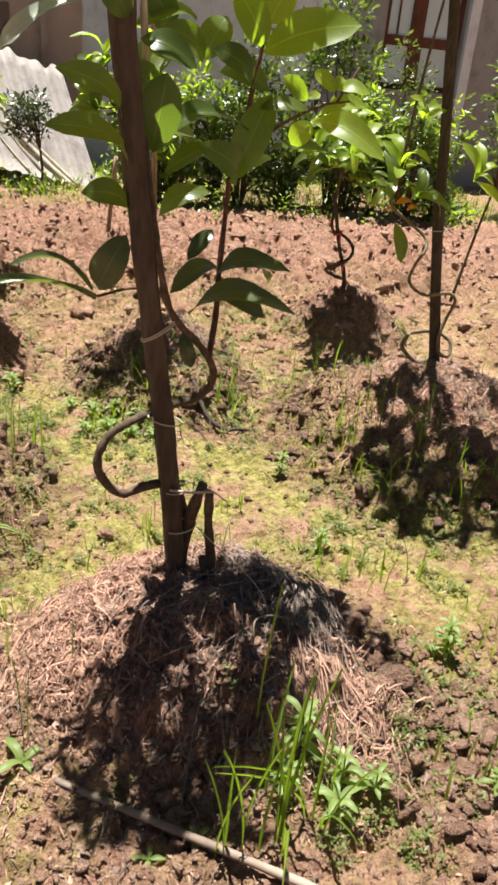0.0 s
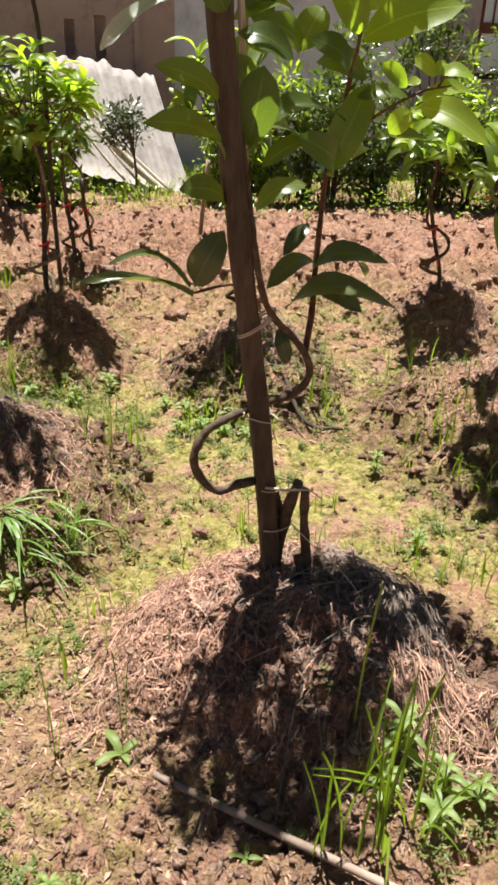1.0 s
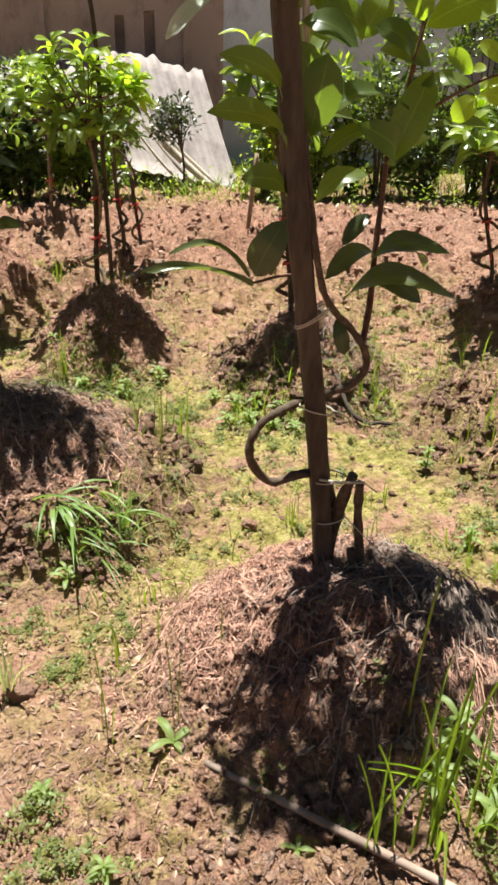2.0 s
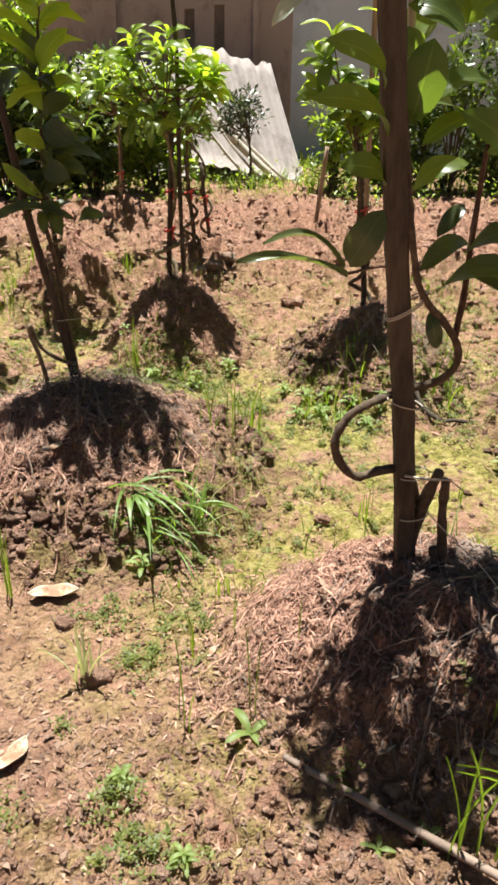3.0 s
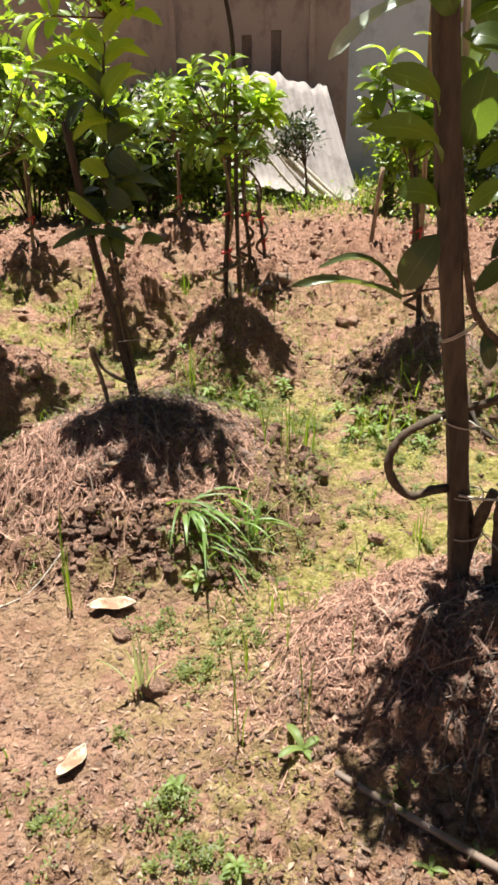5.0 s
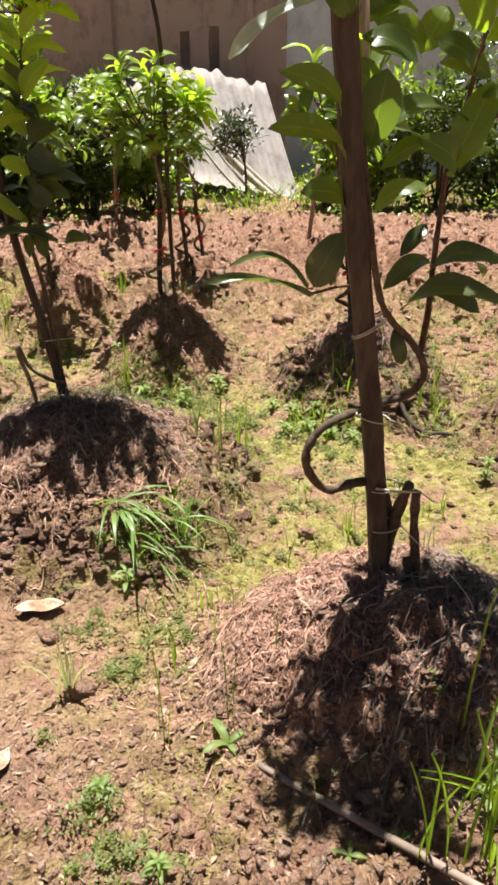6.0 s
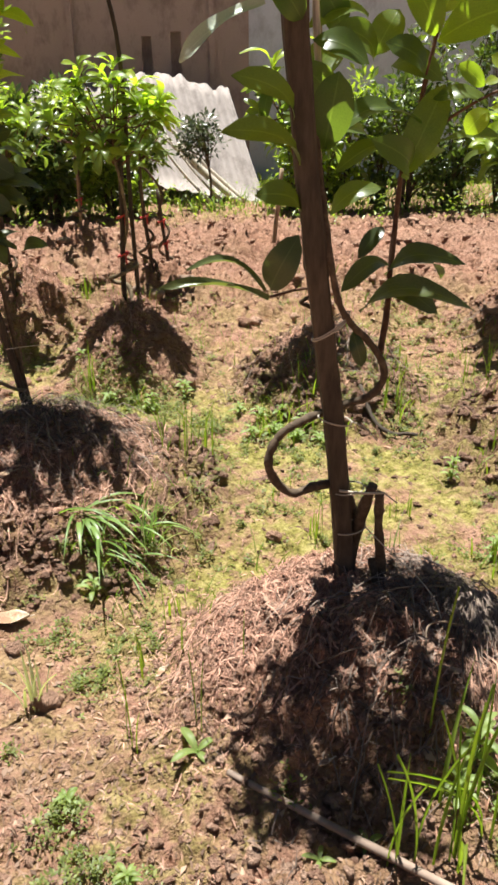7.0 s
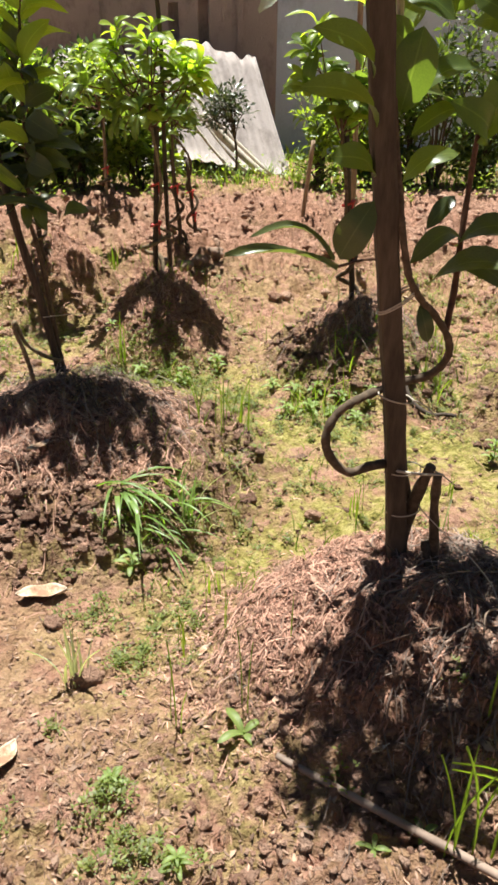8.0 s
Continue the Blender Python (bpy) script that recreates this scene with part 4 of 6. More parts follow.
rng = random.Random(21)
planted(-0.253, 3.58, 0.55, 0.96, -0.221, rng, "bushy sapling with bright lime young leaves", ((-0.28, 3.60, 1.17), (0.27, 0.23, 0.21)), shoots=22, count=7, size=0.105, young=0.75, bark=PALE_BARK, r=0.065)
stake([(-0.185, 3.68, 0.10), (-0.195, 3.64, 0.70), (-0.192, 3.60, 1.36), (-0.236, 3.58, 1.66)], 0.021, DARK_STAKE, rng, "tall thin dark stake rising out of a bushy sapling")
planted(-0.17, 4.60, 0.5, 0.75, -0.21, rng, "bushy sapling with red-tied stem", ((-0.20, 4.62, 1.00), (0.20, 0.22, 0.28)), shoots=11, count=6, size=0.10, young=0.6)
planted(-0.09, 5.20, 0.45, 0.62, -0.14, rng, "small leafy sapling on rough soil", ((-0.45, 5.1, 1.05), (0.30, 0.25, 0.30)), shoots=12, count=6, size=0.10, young=0.7)
planted(0.62, 3.25, 0.55, 0.96, 0.55, rng, "sapling with bright leaves beside a bamboo cane", ((0.50, 3.27, 1.22), (0.17, 0.2, 0.34)), shoots=12, count=6, size=0.13, young=0.65)
planted(-0.84, 3.92, 0.5, 0.78, -0.865, rng, "young sapling with dark lower leaves", ((-0.78, 3.95, 1.02), (0.26, 0.24, 0.25)), shoots=15, count=6, size=0.10, young=0.5)
planted(-1.25, 3.05, 0.55, 0.95, -1.165, rng, "sapling with yellow-green leaves on a clod mound", ((-1.15, 3.08, 1.18), (0.27, 0.25, 0.30)), shoots=20, count=6, size=0.115, young=0.8, w=0.04)
planted(-1.58, 4.90, 0.5, 0.85, -1.56, rng, "leafy sapling by a moss patch", ((-1.52, 4.92, 1.0), (0.32, 0.3, 0.28)), shoots=15, count=6, size=0.10, young=0.5, material=BAMBOO)
planted(-0.765, 6.0, 0.4, 0.80, -0.752, rng, "leafy sapling on bare rough soil", ((-0.80, 6.0, 1.02), (0.36, 0.3, 0.28)), shoots=16, count=6, size=0.10, young=0.6, material=BAMBOO)
planted(1.73, 3.70, 0.62, 0.80, 1.60, rng, "low sapling with wide bright leaves and looped stem", ((1.62, 3.68, 1.00), (0.26, 0.22, 0.22)), shoots=12, count=6, size=0.14, young=0.75, w=0.022, r=0.1)
planted(2.75, 3.5, 0.5, 0.9, 2.75, rng, "sapling with bright leaves by the path", ((2.75, 3.5, 1.05), (0.3, 0.25, 0.25)), shoots=12, count=6, size=0.12, young=0.6)
planted(-2.25, 3.9, 0.5, 0.9, -2.2, rng, "sapling with dark leaves on a mound", ((-2.15, 3.9, 1.15), (0.3, 0.3, 0.28)), shoots=13, count=6, size=0.11, young=0.6)

# the sapling with the tall dark stake
st = stake([(1.735, 2.62, 0.05), (1.710, 2.62, 0.254), (1.607, 2.62, 0.813), (1.555, 2.62, 1.207), (1.504, 2.62, 1.585), (1.47, 2.62, 1.85)], 0.044, DARK_STAKE, rng, "tall dark wooden stake on a clod mound")
twine(st, (1.60, 2.62, 0.84), 0.03, 0.004, rng)
plant_r = thing("sapling", (1.70, 2.6, 0.25), "sapling with looped pale stem beside a tall stake", "sapling", "nursery saplings")
tube("stem", [(1.712, 2.62, 0.20), (1.679, 2.60, 0.317), (1.591, 2.58, 0.326), (1.510, 2.56, 0.394), (1.530, 2.57, 0.434), (1.60, 2.66, 0.42), (1.702, 2.66, 0.424), (1.755, 2.62, 0.395), (1.741, 2.59, 0.345), (1.69, 2.575, 0.36), (1.68, 2.59, 0.42),
              (1.703, 2.60, 0.497), (1.709, 2.57, 0.575), (1.674, 2.57, 0.609), (1.566, 2.57, 0.603), (1.497, 2.57, 0.651), (1.513, 2.58, 0.713), (1.558, 2.60, 0.773), (1.560, 2.64, 0.811), (1.476, 2.64, 0.867), (1.40, 2.64, 0.93), (1.42, 2.64, 1.05)],
     0.0085, 0.006, PALE_BARK, plant_r, per=4, segs=7, rng=rng)
tube("side_stem", [(1.70, 2.59, 0.57), (1.745, 2.60, 0.78), (1.80, 2.61, 1.01)], 0.0062, 0.0045, BARK, plant_r, per=4, segs=6, rng=rng)
for p, d, n, s in (((1.42, 2.64, 1.06), (0.2, -0.2, 1), 8, 0.13), ((1.36, 2.62, 0.98), (-1, 0, 0.5), 5, 0.12), ((1.50, 2.60, 0.96), (0.8, -0.3, 0.5), 6, 0.13), ((1.72, 2.60, 1.05), (0.5, -0.2, 0.9), 6, 0.14), ((1.46, 2.62, 1.24), (0, 0, 1), 5, 0.11), ((1.86, 2.62, 1.16), (0.7, 0, 0.7), 7, 0.13), ((1.96, 2.58, 1.30), (0.6, -0.2, 0.8), 7, 0.13), ((1.84, 2.66, 1.40), (0.3, 0.2, 1), 7, 0.13), ((1.76, 2.56, 1.32), (0.2, -0.3, 1), 6, 0.12), ((2.02, 2.66, 1.12), (0.9, 0, 0.5), 6, 0.13)):
    root = Vector((1.42, 2.64, 0.93) if p[0] < 1.7 else (1.80, 2.61, 1.00))
    shoot = tube("shoot", [root, root.lerp(Vector(p), 0.5) + Vector((0, 0, 0.05)), p], 0.004, 0.002, TWIG, plant_r, per=3, segs=5, rng=rng)
    whorl(shoot, p, d, n, s, rng, YOUNG_LIT if p[2] > 1.0 else LEAF)
top = Vector((1.42, 2.64, 1.05))
tube("leader", [top, (1.43, 2.62, 1.30), (1.45, 2.58, 1.62)], 0.006, 0.004, BARK, plant_r, per=4, segs=6, rng=rng)
for y in (2.22, 2.34, 2.46, 2.58):
    for x in (1.22, 1.33, 1.44, 1.55):
        tip = Vector((x + rng.uniform(-0.04, 0.04) + 0.25 * (2.46 - y), y + rng.uniform(-0.04, 0.04), rng.uniform(1.74, 1.92)))
        root = Vector((1.45, 2.58, 1.60))
        shoot = tube("shoot", [root, root.lerp(tip, 0.5), tip], 0.004, 0.002, TWIG, plant_r, per=3, segs=5, rng=rng)
        whorl(shoot, tip, (rng.uniform(-0.2, 0.2), rng.uniform(-0.2, 0.2), 1), 6, 0.14, rng, YOUNG_LIT if rng.random() < 0.5 else LEAF)
leaf(plant_r, (1.42, 2.62, 0.86), (1.46, 2.58, 0.72), 0.055, 0.8, 0.2)
for p in ((1.40, 2.6, 0.93), (1.36, 2.6, 0.90), (1.45, 2.6, 0.91)):
    leaf(plant_r, p, Vector(p) + Vector((rng.uniform(-0.08, 0.08), -0.03, 0.02)), 0.03, 0.5, 0.2, RED_LEAF)

# bamboo canes
for a, b in (((0.654, 5.70, -0.1), (0.735, 5.70, 0.68)), ((0.86, 4.6, -0.1), (0.80, 4.6, 1.75))):
    stake([a, (Vector(a) + Vector(b)) / 2, b], 0.034, BAMBOO, rng, "dry pale bamboo cane stuck in the soil")


# ---- shrubs at the back ----
def shrub(x, y, height, radius, leaves, size, rng, label, material, low=0.2, limbs=12, thick=0.013, trunk=0.0):
    """A shrub: several limbs and a crown of single leaves in clumps, with gaps."""
    g = ground_z(x, y)
    s = thing("shrub", (x, y, g), label, "shrub")
    clumps = []
    if trunk:
        tube("trunk", [(x, y, g - 0.05), (x + 0.015, y, g + trunk * 0.5), (x, y, g + trunk)], 0.015, 0.011, BARK, s, per=4, segs=7, rng=rng)
    for i in range(limbs):
        a = rng.uniform(0, 6.28)
        rr = radius * rng.uniform(0.25, 0.95)
        tip = Vector((x + rr * math.cos(a), y + rr * 0.8 * math.sin(a), g + height * rng.uniform(low, 0.95)))
        mid = Vector((x + 0.3 * rr * math.cos(a), y + 0.3 * rr * math.sin(a), g + trunk + (tip.z - g - trunk) * 0.55))
        tube("limb", [(x + 0.03 * math.cos(a), y + 0.03 * math.sin(a), g - 0.05) if not trunk else (x, y, g + trunk * 0.96), mid, tip], thick, 0.004, BARK, s, per=3, segs=5, rng=rng)
        clumps += [(tip, radius * rng.uniform(0.25, 0.45)), (mid.lerp(tip, 0.6), radius * rng.uniform(0.2, 0.4))]
    verts, faces = [], []
    for k in range(int(leaves * 1.8)):
        c, r = rng.choice(clumps)
        d = Vector((rng.gauss(0, 1), rng.gauss(0, 1), rng.gauss(0, 1))).normalized() * r * rng.random() ** 0.5
        p = c + d
        p.z = max(p.z, g + 0.04)
        ax = (d.normalized() + Vector((rng.uniform(-1, 1), rng.uniform(-1, 1), rng.uniform(-0.3, 0.8)))).normalized()
        side = ax.cross(Vector((rng.uniform(-1, 1), rng.uniform(-1, 1), 1)).normalized()).normalized()
        n = side.cross(ax)
        L = size * rng.uniform(0.6, 1.2)
        W = L * 0.21
        b = len(verts)
        verts += [p, p + ax * L * 0.5 + side * W + n * 0.05 * L, p + ax * L * 0.5 + n * -0.02 * L, p + ax * L * 0.5 - side * W + n * 0.05 * L, p + ax * L - n * 0.1 * L]
        faces += [(b, b + 1, b + 2), (b, b + 2, b + 3), (b + 1, b + 4, b + 2), (b + 2, b + 4, b + 3)]
    crown = place(new("crown", mesh_of("crown", verts, faces, material)), s)
    tagged(crown, kind="stuff")
    return s


rng = random.Random(31)
shrub(0.27, 8.22, 0.90, 0.30, 520, 0.065, rng, "small round grey-green shrub before the sheets", GREY_SHRUB, 0.58, 11, 0.006, 0.42)
for x, y, h, r, n, size, lab, mat in (
        (-2.30, 7.3, 2.3, 0.75, 1700, 0.12, "tall dense green shrub against the wall", SHRUB_LIGHT),
        (-3.5, 7.6, 2.0, 0.6, 1600, 0.09, "tall dark shrub by the wall", SHRUB_LEAF),
        (-1.7, 7.5, 1.25, 0.5, 1400, 0.10, "spreading leafy shrub with light tips", SHRUB_LIGHT),
        (-1.15, 7.2, 1.15, 0.5, 1500, 0.10, "dense shrub at the plot's edge", SHRUB_LEAF),
        (-0.65, 7.4, 1.10, 0.42, 1200, 0.10, "leafy shrub before the leaning sheets", SHRUB_LIGHT),
        (-2.9, 7.1, 1.3, 0.5, 1300, 0.10, "bushy dark-leaved shrub among saplings", SHRUB_LEAF),
        (-1.95, 7.2, 1.05, 0.42, 1200, 0.10, "bushy leafy shrub among saplings", SHRUB_LEAF),
        (-3.2, 6.6, 1.2, 0.5, 1000, 0.10, "leafy shrub on rough ground", SHRUB_LEAF),
        (-1.35, 7.4, 0.9, 0.35, 900, 0.09, "low leafy shrub among saplings", SHRUB_LEAF),
        (-0.48, 7.5, 0.95, 0.36, 800, 0.09, "dark leafy shrub among the saplings", SHRUB_LEAF),
        (1.05, 7.55, 0.80, 0.30, 420, 0.11, "low light green shrub by the wall", SHRUB_LIGHT),
        (1.35, 7.6, 1.15, 0.36, 430, 0.13, "leafy shrub with broad bright leaves", SHRUB_LIGHT),
        (1.95, 7.8, 1.3, 0.40, 480, 0.13, "leafy shrub with broad light leaves", SHRUB_LEAF),
        (2.6, 7.7, 1.2, 0.40, 520, 0.12, "bushy shrub with broad green leaves", SHRUB_LEAF),
        (1.55, 7.7, 1.3, 0.35, 900, 0.09, "slender light green shrub", SHRUB_LIGHT),
        (2.15, 7.6, 1.7, 0.45, 1300, 0.09, "tall shrub before the grey wall", SHRUB_LEAF),
        (2.75, 8.0, 1.9, 0.5, 1500, 0.09, "tall dark evergreen shrub", SHRUB_LEAF),
        (3.3, 8.1, 2.0, 0.5, 1500, 0.09, "dense dark evergreen shrub by the house", SHRUB_LEAF),
        (3.45, 7.3, 1.6, 0.4, 1000, 0.08, "light feathery shrub by the house", SHRUB_LIGHT),
        (4.25, 8.4, 1.75, 0.45, 1300, 0.07, "shrub with small leaves under the window", SHRUB_LEAF),
        (4.1, 7.2, 1.2, 0.4, 1000, 0.09, "leafy shrub near the house wall", SHRUB_LIGHT),
        (5.2, 7.6, 1.6, 0.5, 1300, 0.09, "leafy shrub at the house corner", SHRUB_LEAF),
        (3.2, 7.4, 0.95, 0.4, 1000, 0.10, "low leafy shrub on the slope", SHRUB_LEAF),
        (3.8, 7.2, 1.1, 0.4, 1000, 0.10, "leafy shrub among the saplings", SHRUB_LEAF)):
    shrub(x, y, h, r, n if x < 1 else n * 0.55, size, rng, lab, mat, 0.2 if x < 1 else 0.12)


# ---- straw, clods, litter ----
def strands(name, material, label, spots, rng, width=0.0012):
    """Loose straw lying on the mounds: spots of (x, y, rx, ry, count, shortest, longest, lift, heading and its spread if combed one way)."""
    gen = np.random.RandomState(rng.randint(0, 9999))
    rows = []
    n = 4
    for cx, cy, rx, ry, count, lo, hi, lift, *way in spots:
        a = gen.normal(way[0], way[1] if len(way) > 1 else 0.9, count) if way else gen.uniform(0, 6.28, count)
        L = gen.uniform(lo, hi, count)
        turn = gen.normal(0, 0.5, count)
        tilt = gen.uniform(-1.1, 1.3, count)
        x, y = gen.normal(cx, rx * 0.5, count), gen.normal(cy, ry * 0.5, count)
        w = width * (0.35 + 1.6 * gen.rand(count) ** 1.6)
        up, bow = gen.uniform(0.001, lift, count), lift * 0.8 * gen.rand(count)
        for i in range(n):
            k = 0.35 if i in (0, n - 1) else 1
            z = relief(x, y)[0] + up + bow * math.sin(math.pi * i / (n - 1))
            ox, oy = -np.sin(a) * w * k, np.cos(a) * w * k
            rows.append((i, np.stack([x - ox, y - oy, z], -1), np.stack([x + ox, y + oy, z + w * tilt], -1)))
            b = a + turn * i / n
            x, y = x + L / (n - 1) * np.cos(b), y + L / (n - 1) * np.sin(b)
    co = []
    for k in range(0, len(rows), n):
        co.append(np.stack([v for r in rows[k:k + n] for v in r[1:]], 1))
    co = np.concatenate(co)
    one = np.array([[2 * i, 2 * i + 1, 2 * i + 3, 2 * i + 2] for i in range(n - 1)])
    faces = (one[None] + (np.arange(len(co)) * 2 * n)[:, None, None]).reshape(-1, 4)
    ob = new(name, mesh_of(name, co.reshape(-1, 3).tolist(), faces.tolist(), material))
    return tagged(ob, label, "straw", kind="stuff")


rng = random.Random(41)
strands("loose_straw", STRAW, "dry reddish straw scattered over the mounds",
        [(0.32, 1.38, 0.50, 0.46, 6500, 0.005, 0.026, 0.006), (0.72, 1.10, 0.13, 0.16, 1300, 0.03, 0.09, 0.016), (0.67, 1.15, 0.06, 0.05, 260, 0.06, 0.13, 0.022, -1.15, 0.35), (0.22, 1.38, 0.24, 0.24, 1100, 0.025, 0.075, 0.012), (-0.50, 2.28, 0.55, 0.5, 5000, 0.010, 0.055, 0.008),
         (-0.72, 2.16, 0.28, 0.42, 1300, 0.03, 0.10, 0.018, -1.9), (-0.70, 2.16, 0.30, 0.42, 1500, 0.015, 0.07, 0.016), (-0.20, 2.22, 0.24, 0.34, 800, 0.03, 0.10, 0.016),
         (1.75, 2.45, 0.60, 0.55, 2400, 0.02, 0.10, 0.012), (1.98, 2.45, 0.22, 0.4, 1100, 0.05, 0.16, 0.02, -1.3), (-0.2, 3.45, 0.36, 0.4, 900, 0.02, 0.08, 0.01), (0.66, 3.2, 0.4, 0.5, 800, 0.02, 0.08, 0.01),
         (-0.81, 4.1, 0.36, 0.4, 700, 0.02, 0.08, 0.01), (-1.22, 3.0, 0.36, 0.36, 800, 0.02, 0.08, 0.01)], rng, 0.0009)
strands("old_straw", OLD_STRAW, "matted grey straw round the sapling's foot",
        [(0.70, 1.33, 0.07, 0.06, 420, 0.08, 0.20, 0.035, -1.75, 0.35), (0.66, 1.38, 0.10, 0.07, 200, 0.06, 0.14, 0.03, -1.0), (0.60, 1.38, 0.14, 0.10, 300, 0.05, 0.14, 0.03), (0.52, 1.22, 0.26, 0.22, 70, 0.12, 0.28, 0.035), (0.52, 1.18, 0.34, 0.28, 1100, 0.015, 0.09, 0.012), (-0.42, 2.24, 0.32, 0.26, 900, 0.03, 0.13, 0.02), (-0.42, 2.32, 0.26, 0.16, 450, 0.08, 0.2, 0.05),
         (1.70, 2.40, 0.4, 0.35, 500, 0.05, 0.2, 0.02), (1.75, 3.62, 0.25, 0.25, 250, 0.08, 0.25, 0.02), (0.66, 3.1, 0.3, 0.2, 250, 0.08, 0.2, 0.04)], rng, 0.0009)


def lumps(name, label, count, rng, where, lo, hi, detail=2, smooth=False, material=CLOD):
    """Crumbs and clods of earth half sunk in the ground, each broken and uneven."""
    ico = bmesh.new()
    bmesh.ops.create_icosphere(ico, subdivisions=detail, radius=1)
    base = np.array([v.co[:] for v in ico.verts])
    tri = np.array([[v.index for v in f.verts] for f in ico.faces])
    ico.free()
    gen = np.random.RandomState(rng.randint(0, 9999))
    spots = np.array([where(rng) for _ in range(count)])
    zs = relief(spots[:, 0], spots[:, 1])[0]
    r = lo + (hi - lo) * gen.rand(count) ** 3
    size = r[:, None] * np.stack([gen.uniform(0.6, 1.5, count), gen.uniform(0.6, 1.4, count), gen.uniform(0.4, 0.8, count)], -1)
    cut = gen.normal(size=(count, 4, 3))
    cut /= np.linalg.norm(cut, axis=-1, keepdims=True)
    d = np.einsum("vk,cpk->cvp", base, cut)
    k = np.prod(np.where(d > 0.55, 0.55 / np.maximum(d, 0.55), 1.0), -1) * gen.uniform(0.62, 1.35, (count, len(base)))
    co = base[None] * k[..., None] * size[:, None]
    co[..., 0] += spots[:, None, 0]
    co[..., 1] += spots[:, None, 1]
    co[..., 2] += (zs + 0.02 * r)[:, None]
    faces = (tri[None] + (np.arange(count) * len(base))[:, None, None]).reshape(-1, 3)
    ob = new(name, mesh_of(name, co.reshape(-1, 3).tolist(), faces.tolist(), material, smooth))
    return tagged(ob, label, "soil", kind="stuff")


def on_mounds(r):
    mx, my, rx, ry, h = r.choice(MOUNDS[:9])
    a, d = r.uniform(0, 6.28), r.random() ** 0.6
    return mx + rx * d * math.cos(a), my + ry * d * math.sin(a)


lumps("soil_crumbs", "crumbly clods of red-brown earth on mounds", 5600, rng, on_mounds, 0.003, 0.020, 2, True)
lumps("soil_crumbs", "small clods of earth in the foreground", 3600, rng, lambda r: (r.uniform(-0.75, 1.25), r.uniform(0.62, 1.35)), 0.002, 0.014, 2, True)
lumps("soil_crumbs", "rough clods of dry turned earth", 6000, rng, lambda r: (r.uniform(-2.6, 4.0), 3.0 + 4.8 * r.random()), 0.006, 0.044, 2, True, PINK_CLOD)
lumps("soil_crumbs", "pinkish crumbs scattered over bare soil", 4000, rng, lambda r: (r.uniform(-1.3, 1.6), r.uniform(0.8, 3.2)), 0.0015, 0.011, 1, True)

lumps("soil_crumbs", "dark damp crumbs scattered along the furrows", 1700, rng, lambda r: (r.uniform(-1.3, 1.8), r.uniform(1.55, 3.4)), 0.003, 0.015, 1, True, DARK_CLOD)
lumps("soil_crumbs", "rough reddish clods beside the nearest mound", 1000, rng, lambda r: (r.gauss(1.0, 0.16), r.gauss(0.98, 0.16)), 0.004, 0.026, 2, True, RED_CLOD)
lumps("soil_crumbs", "reddish clods at the edge of the bare soil", 260, rng, lambda r: (r.gauss(0.05, 0.2), r.gauss(0.80, 0.08)), 0.004, 0.018, 2, True, RED_CLOD)


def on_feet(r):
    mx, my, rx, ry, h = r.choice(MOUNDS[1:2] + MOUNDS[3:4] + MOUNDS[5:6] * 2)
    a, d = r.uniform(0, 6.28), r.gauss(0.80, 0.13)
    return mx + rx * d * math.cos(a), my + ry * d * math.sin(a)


lumps("soil_crumbs", "dark clods along the feet of the mounds", 4200, rng, on_feet, 0.004, 0.027, 2, True, DARK_CLOD)
lumps("soil_crumbs", "dark crumbs on the grassy mound", 800, rng, lambda r: (r.gauss(-0.42, 0.18), r.gauss(2.26, 0.14)), 0.005, 0.022, 2, True, DARK_CLOD)
lumps("soil_crumbs", "reddish clods before the grassy mound", 420, rng, lambda r: (r.gauss(-0.48, 0.16), r.gauss(1.90, 0.09)), 0.003, 0.017, 2, True, RED_CLOD)
# shade below the grass clump, put into the clods' dark colour
lumps("soil_crumbs", "clods coloured dark for the shade under the lush grass", 420, rng, lambda r: (r.gauss(-0.30, 0.14), r.gauss(1.83, 0.06)), 0.004, 0.020, 2, True, DARK_CLOD)
# dark crumbs deepen the crown's shadow by colour
lumps("soil_crumbs", "crumbs coloured dark for the crown's shade on the nearest mound", 1400, rng, lambda r: (r.gauss(0.44, 0.13), r.gauss(1.20, 0.16)), 0.003, 0.015, 2, True, DARK_CLOD)


def flakes(name, label, count, rng, where, lo, hi, material):
    """Dead leaf bits lying on the soil."""
    spots = [where(rng) for _ in range(count)]
    zs = relief(np.array([s[0] for s in spots]), np.array([s[1] for s in spots]))[0]
    verts, faces = [], []
    for (x, y), z in zip(spots, zs):
        L = rng.uniform(lo, hi)
        a, tip, tilt = rng.uniform(0, 6.28), rng.uniform(-0.3, 0.3), rng.uniform(-0.3, 0.3)
        c, s = math.cos(a), math.sin(a)
        b = len(verts)
        for u, v, k in ((-0.5, rng.uniform(-0.15, 0.15), 0), (rng.uniform(-0.2, 0.2), rng.uniform(0.12, 0.34), 0.15), (0.5, rng.uniform(-0.2, 0.2), 0), (rng.uniform(-0.25, 0.25), -rng.uniform(0.1, 0.3), 0.15), (0, 0, 0)):
            verts.append((x + L * (u * c - v * s), y + L * (u * s + v * c), z + 0.003 + L * 0.55 * (tip * u + tilt * v + k * 0.4) + 0.06 * L))
        faces += [(b, b + 4, b + 1), (b + 1, b + 4, b + 2), (b + 2, b + 4, b + 3), (b + 3, b + 4, b)]
    return tagged(new(name, mesh_of(name, verts, faces, material)), label, "litter", kind="stuff")


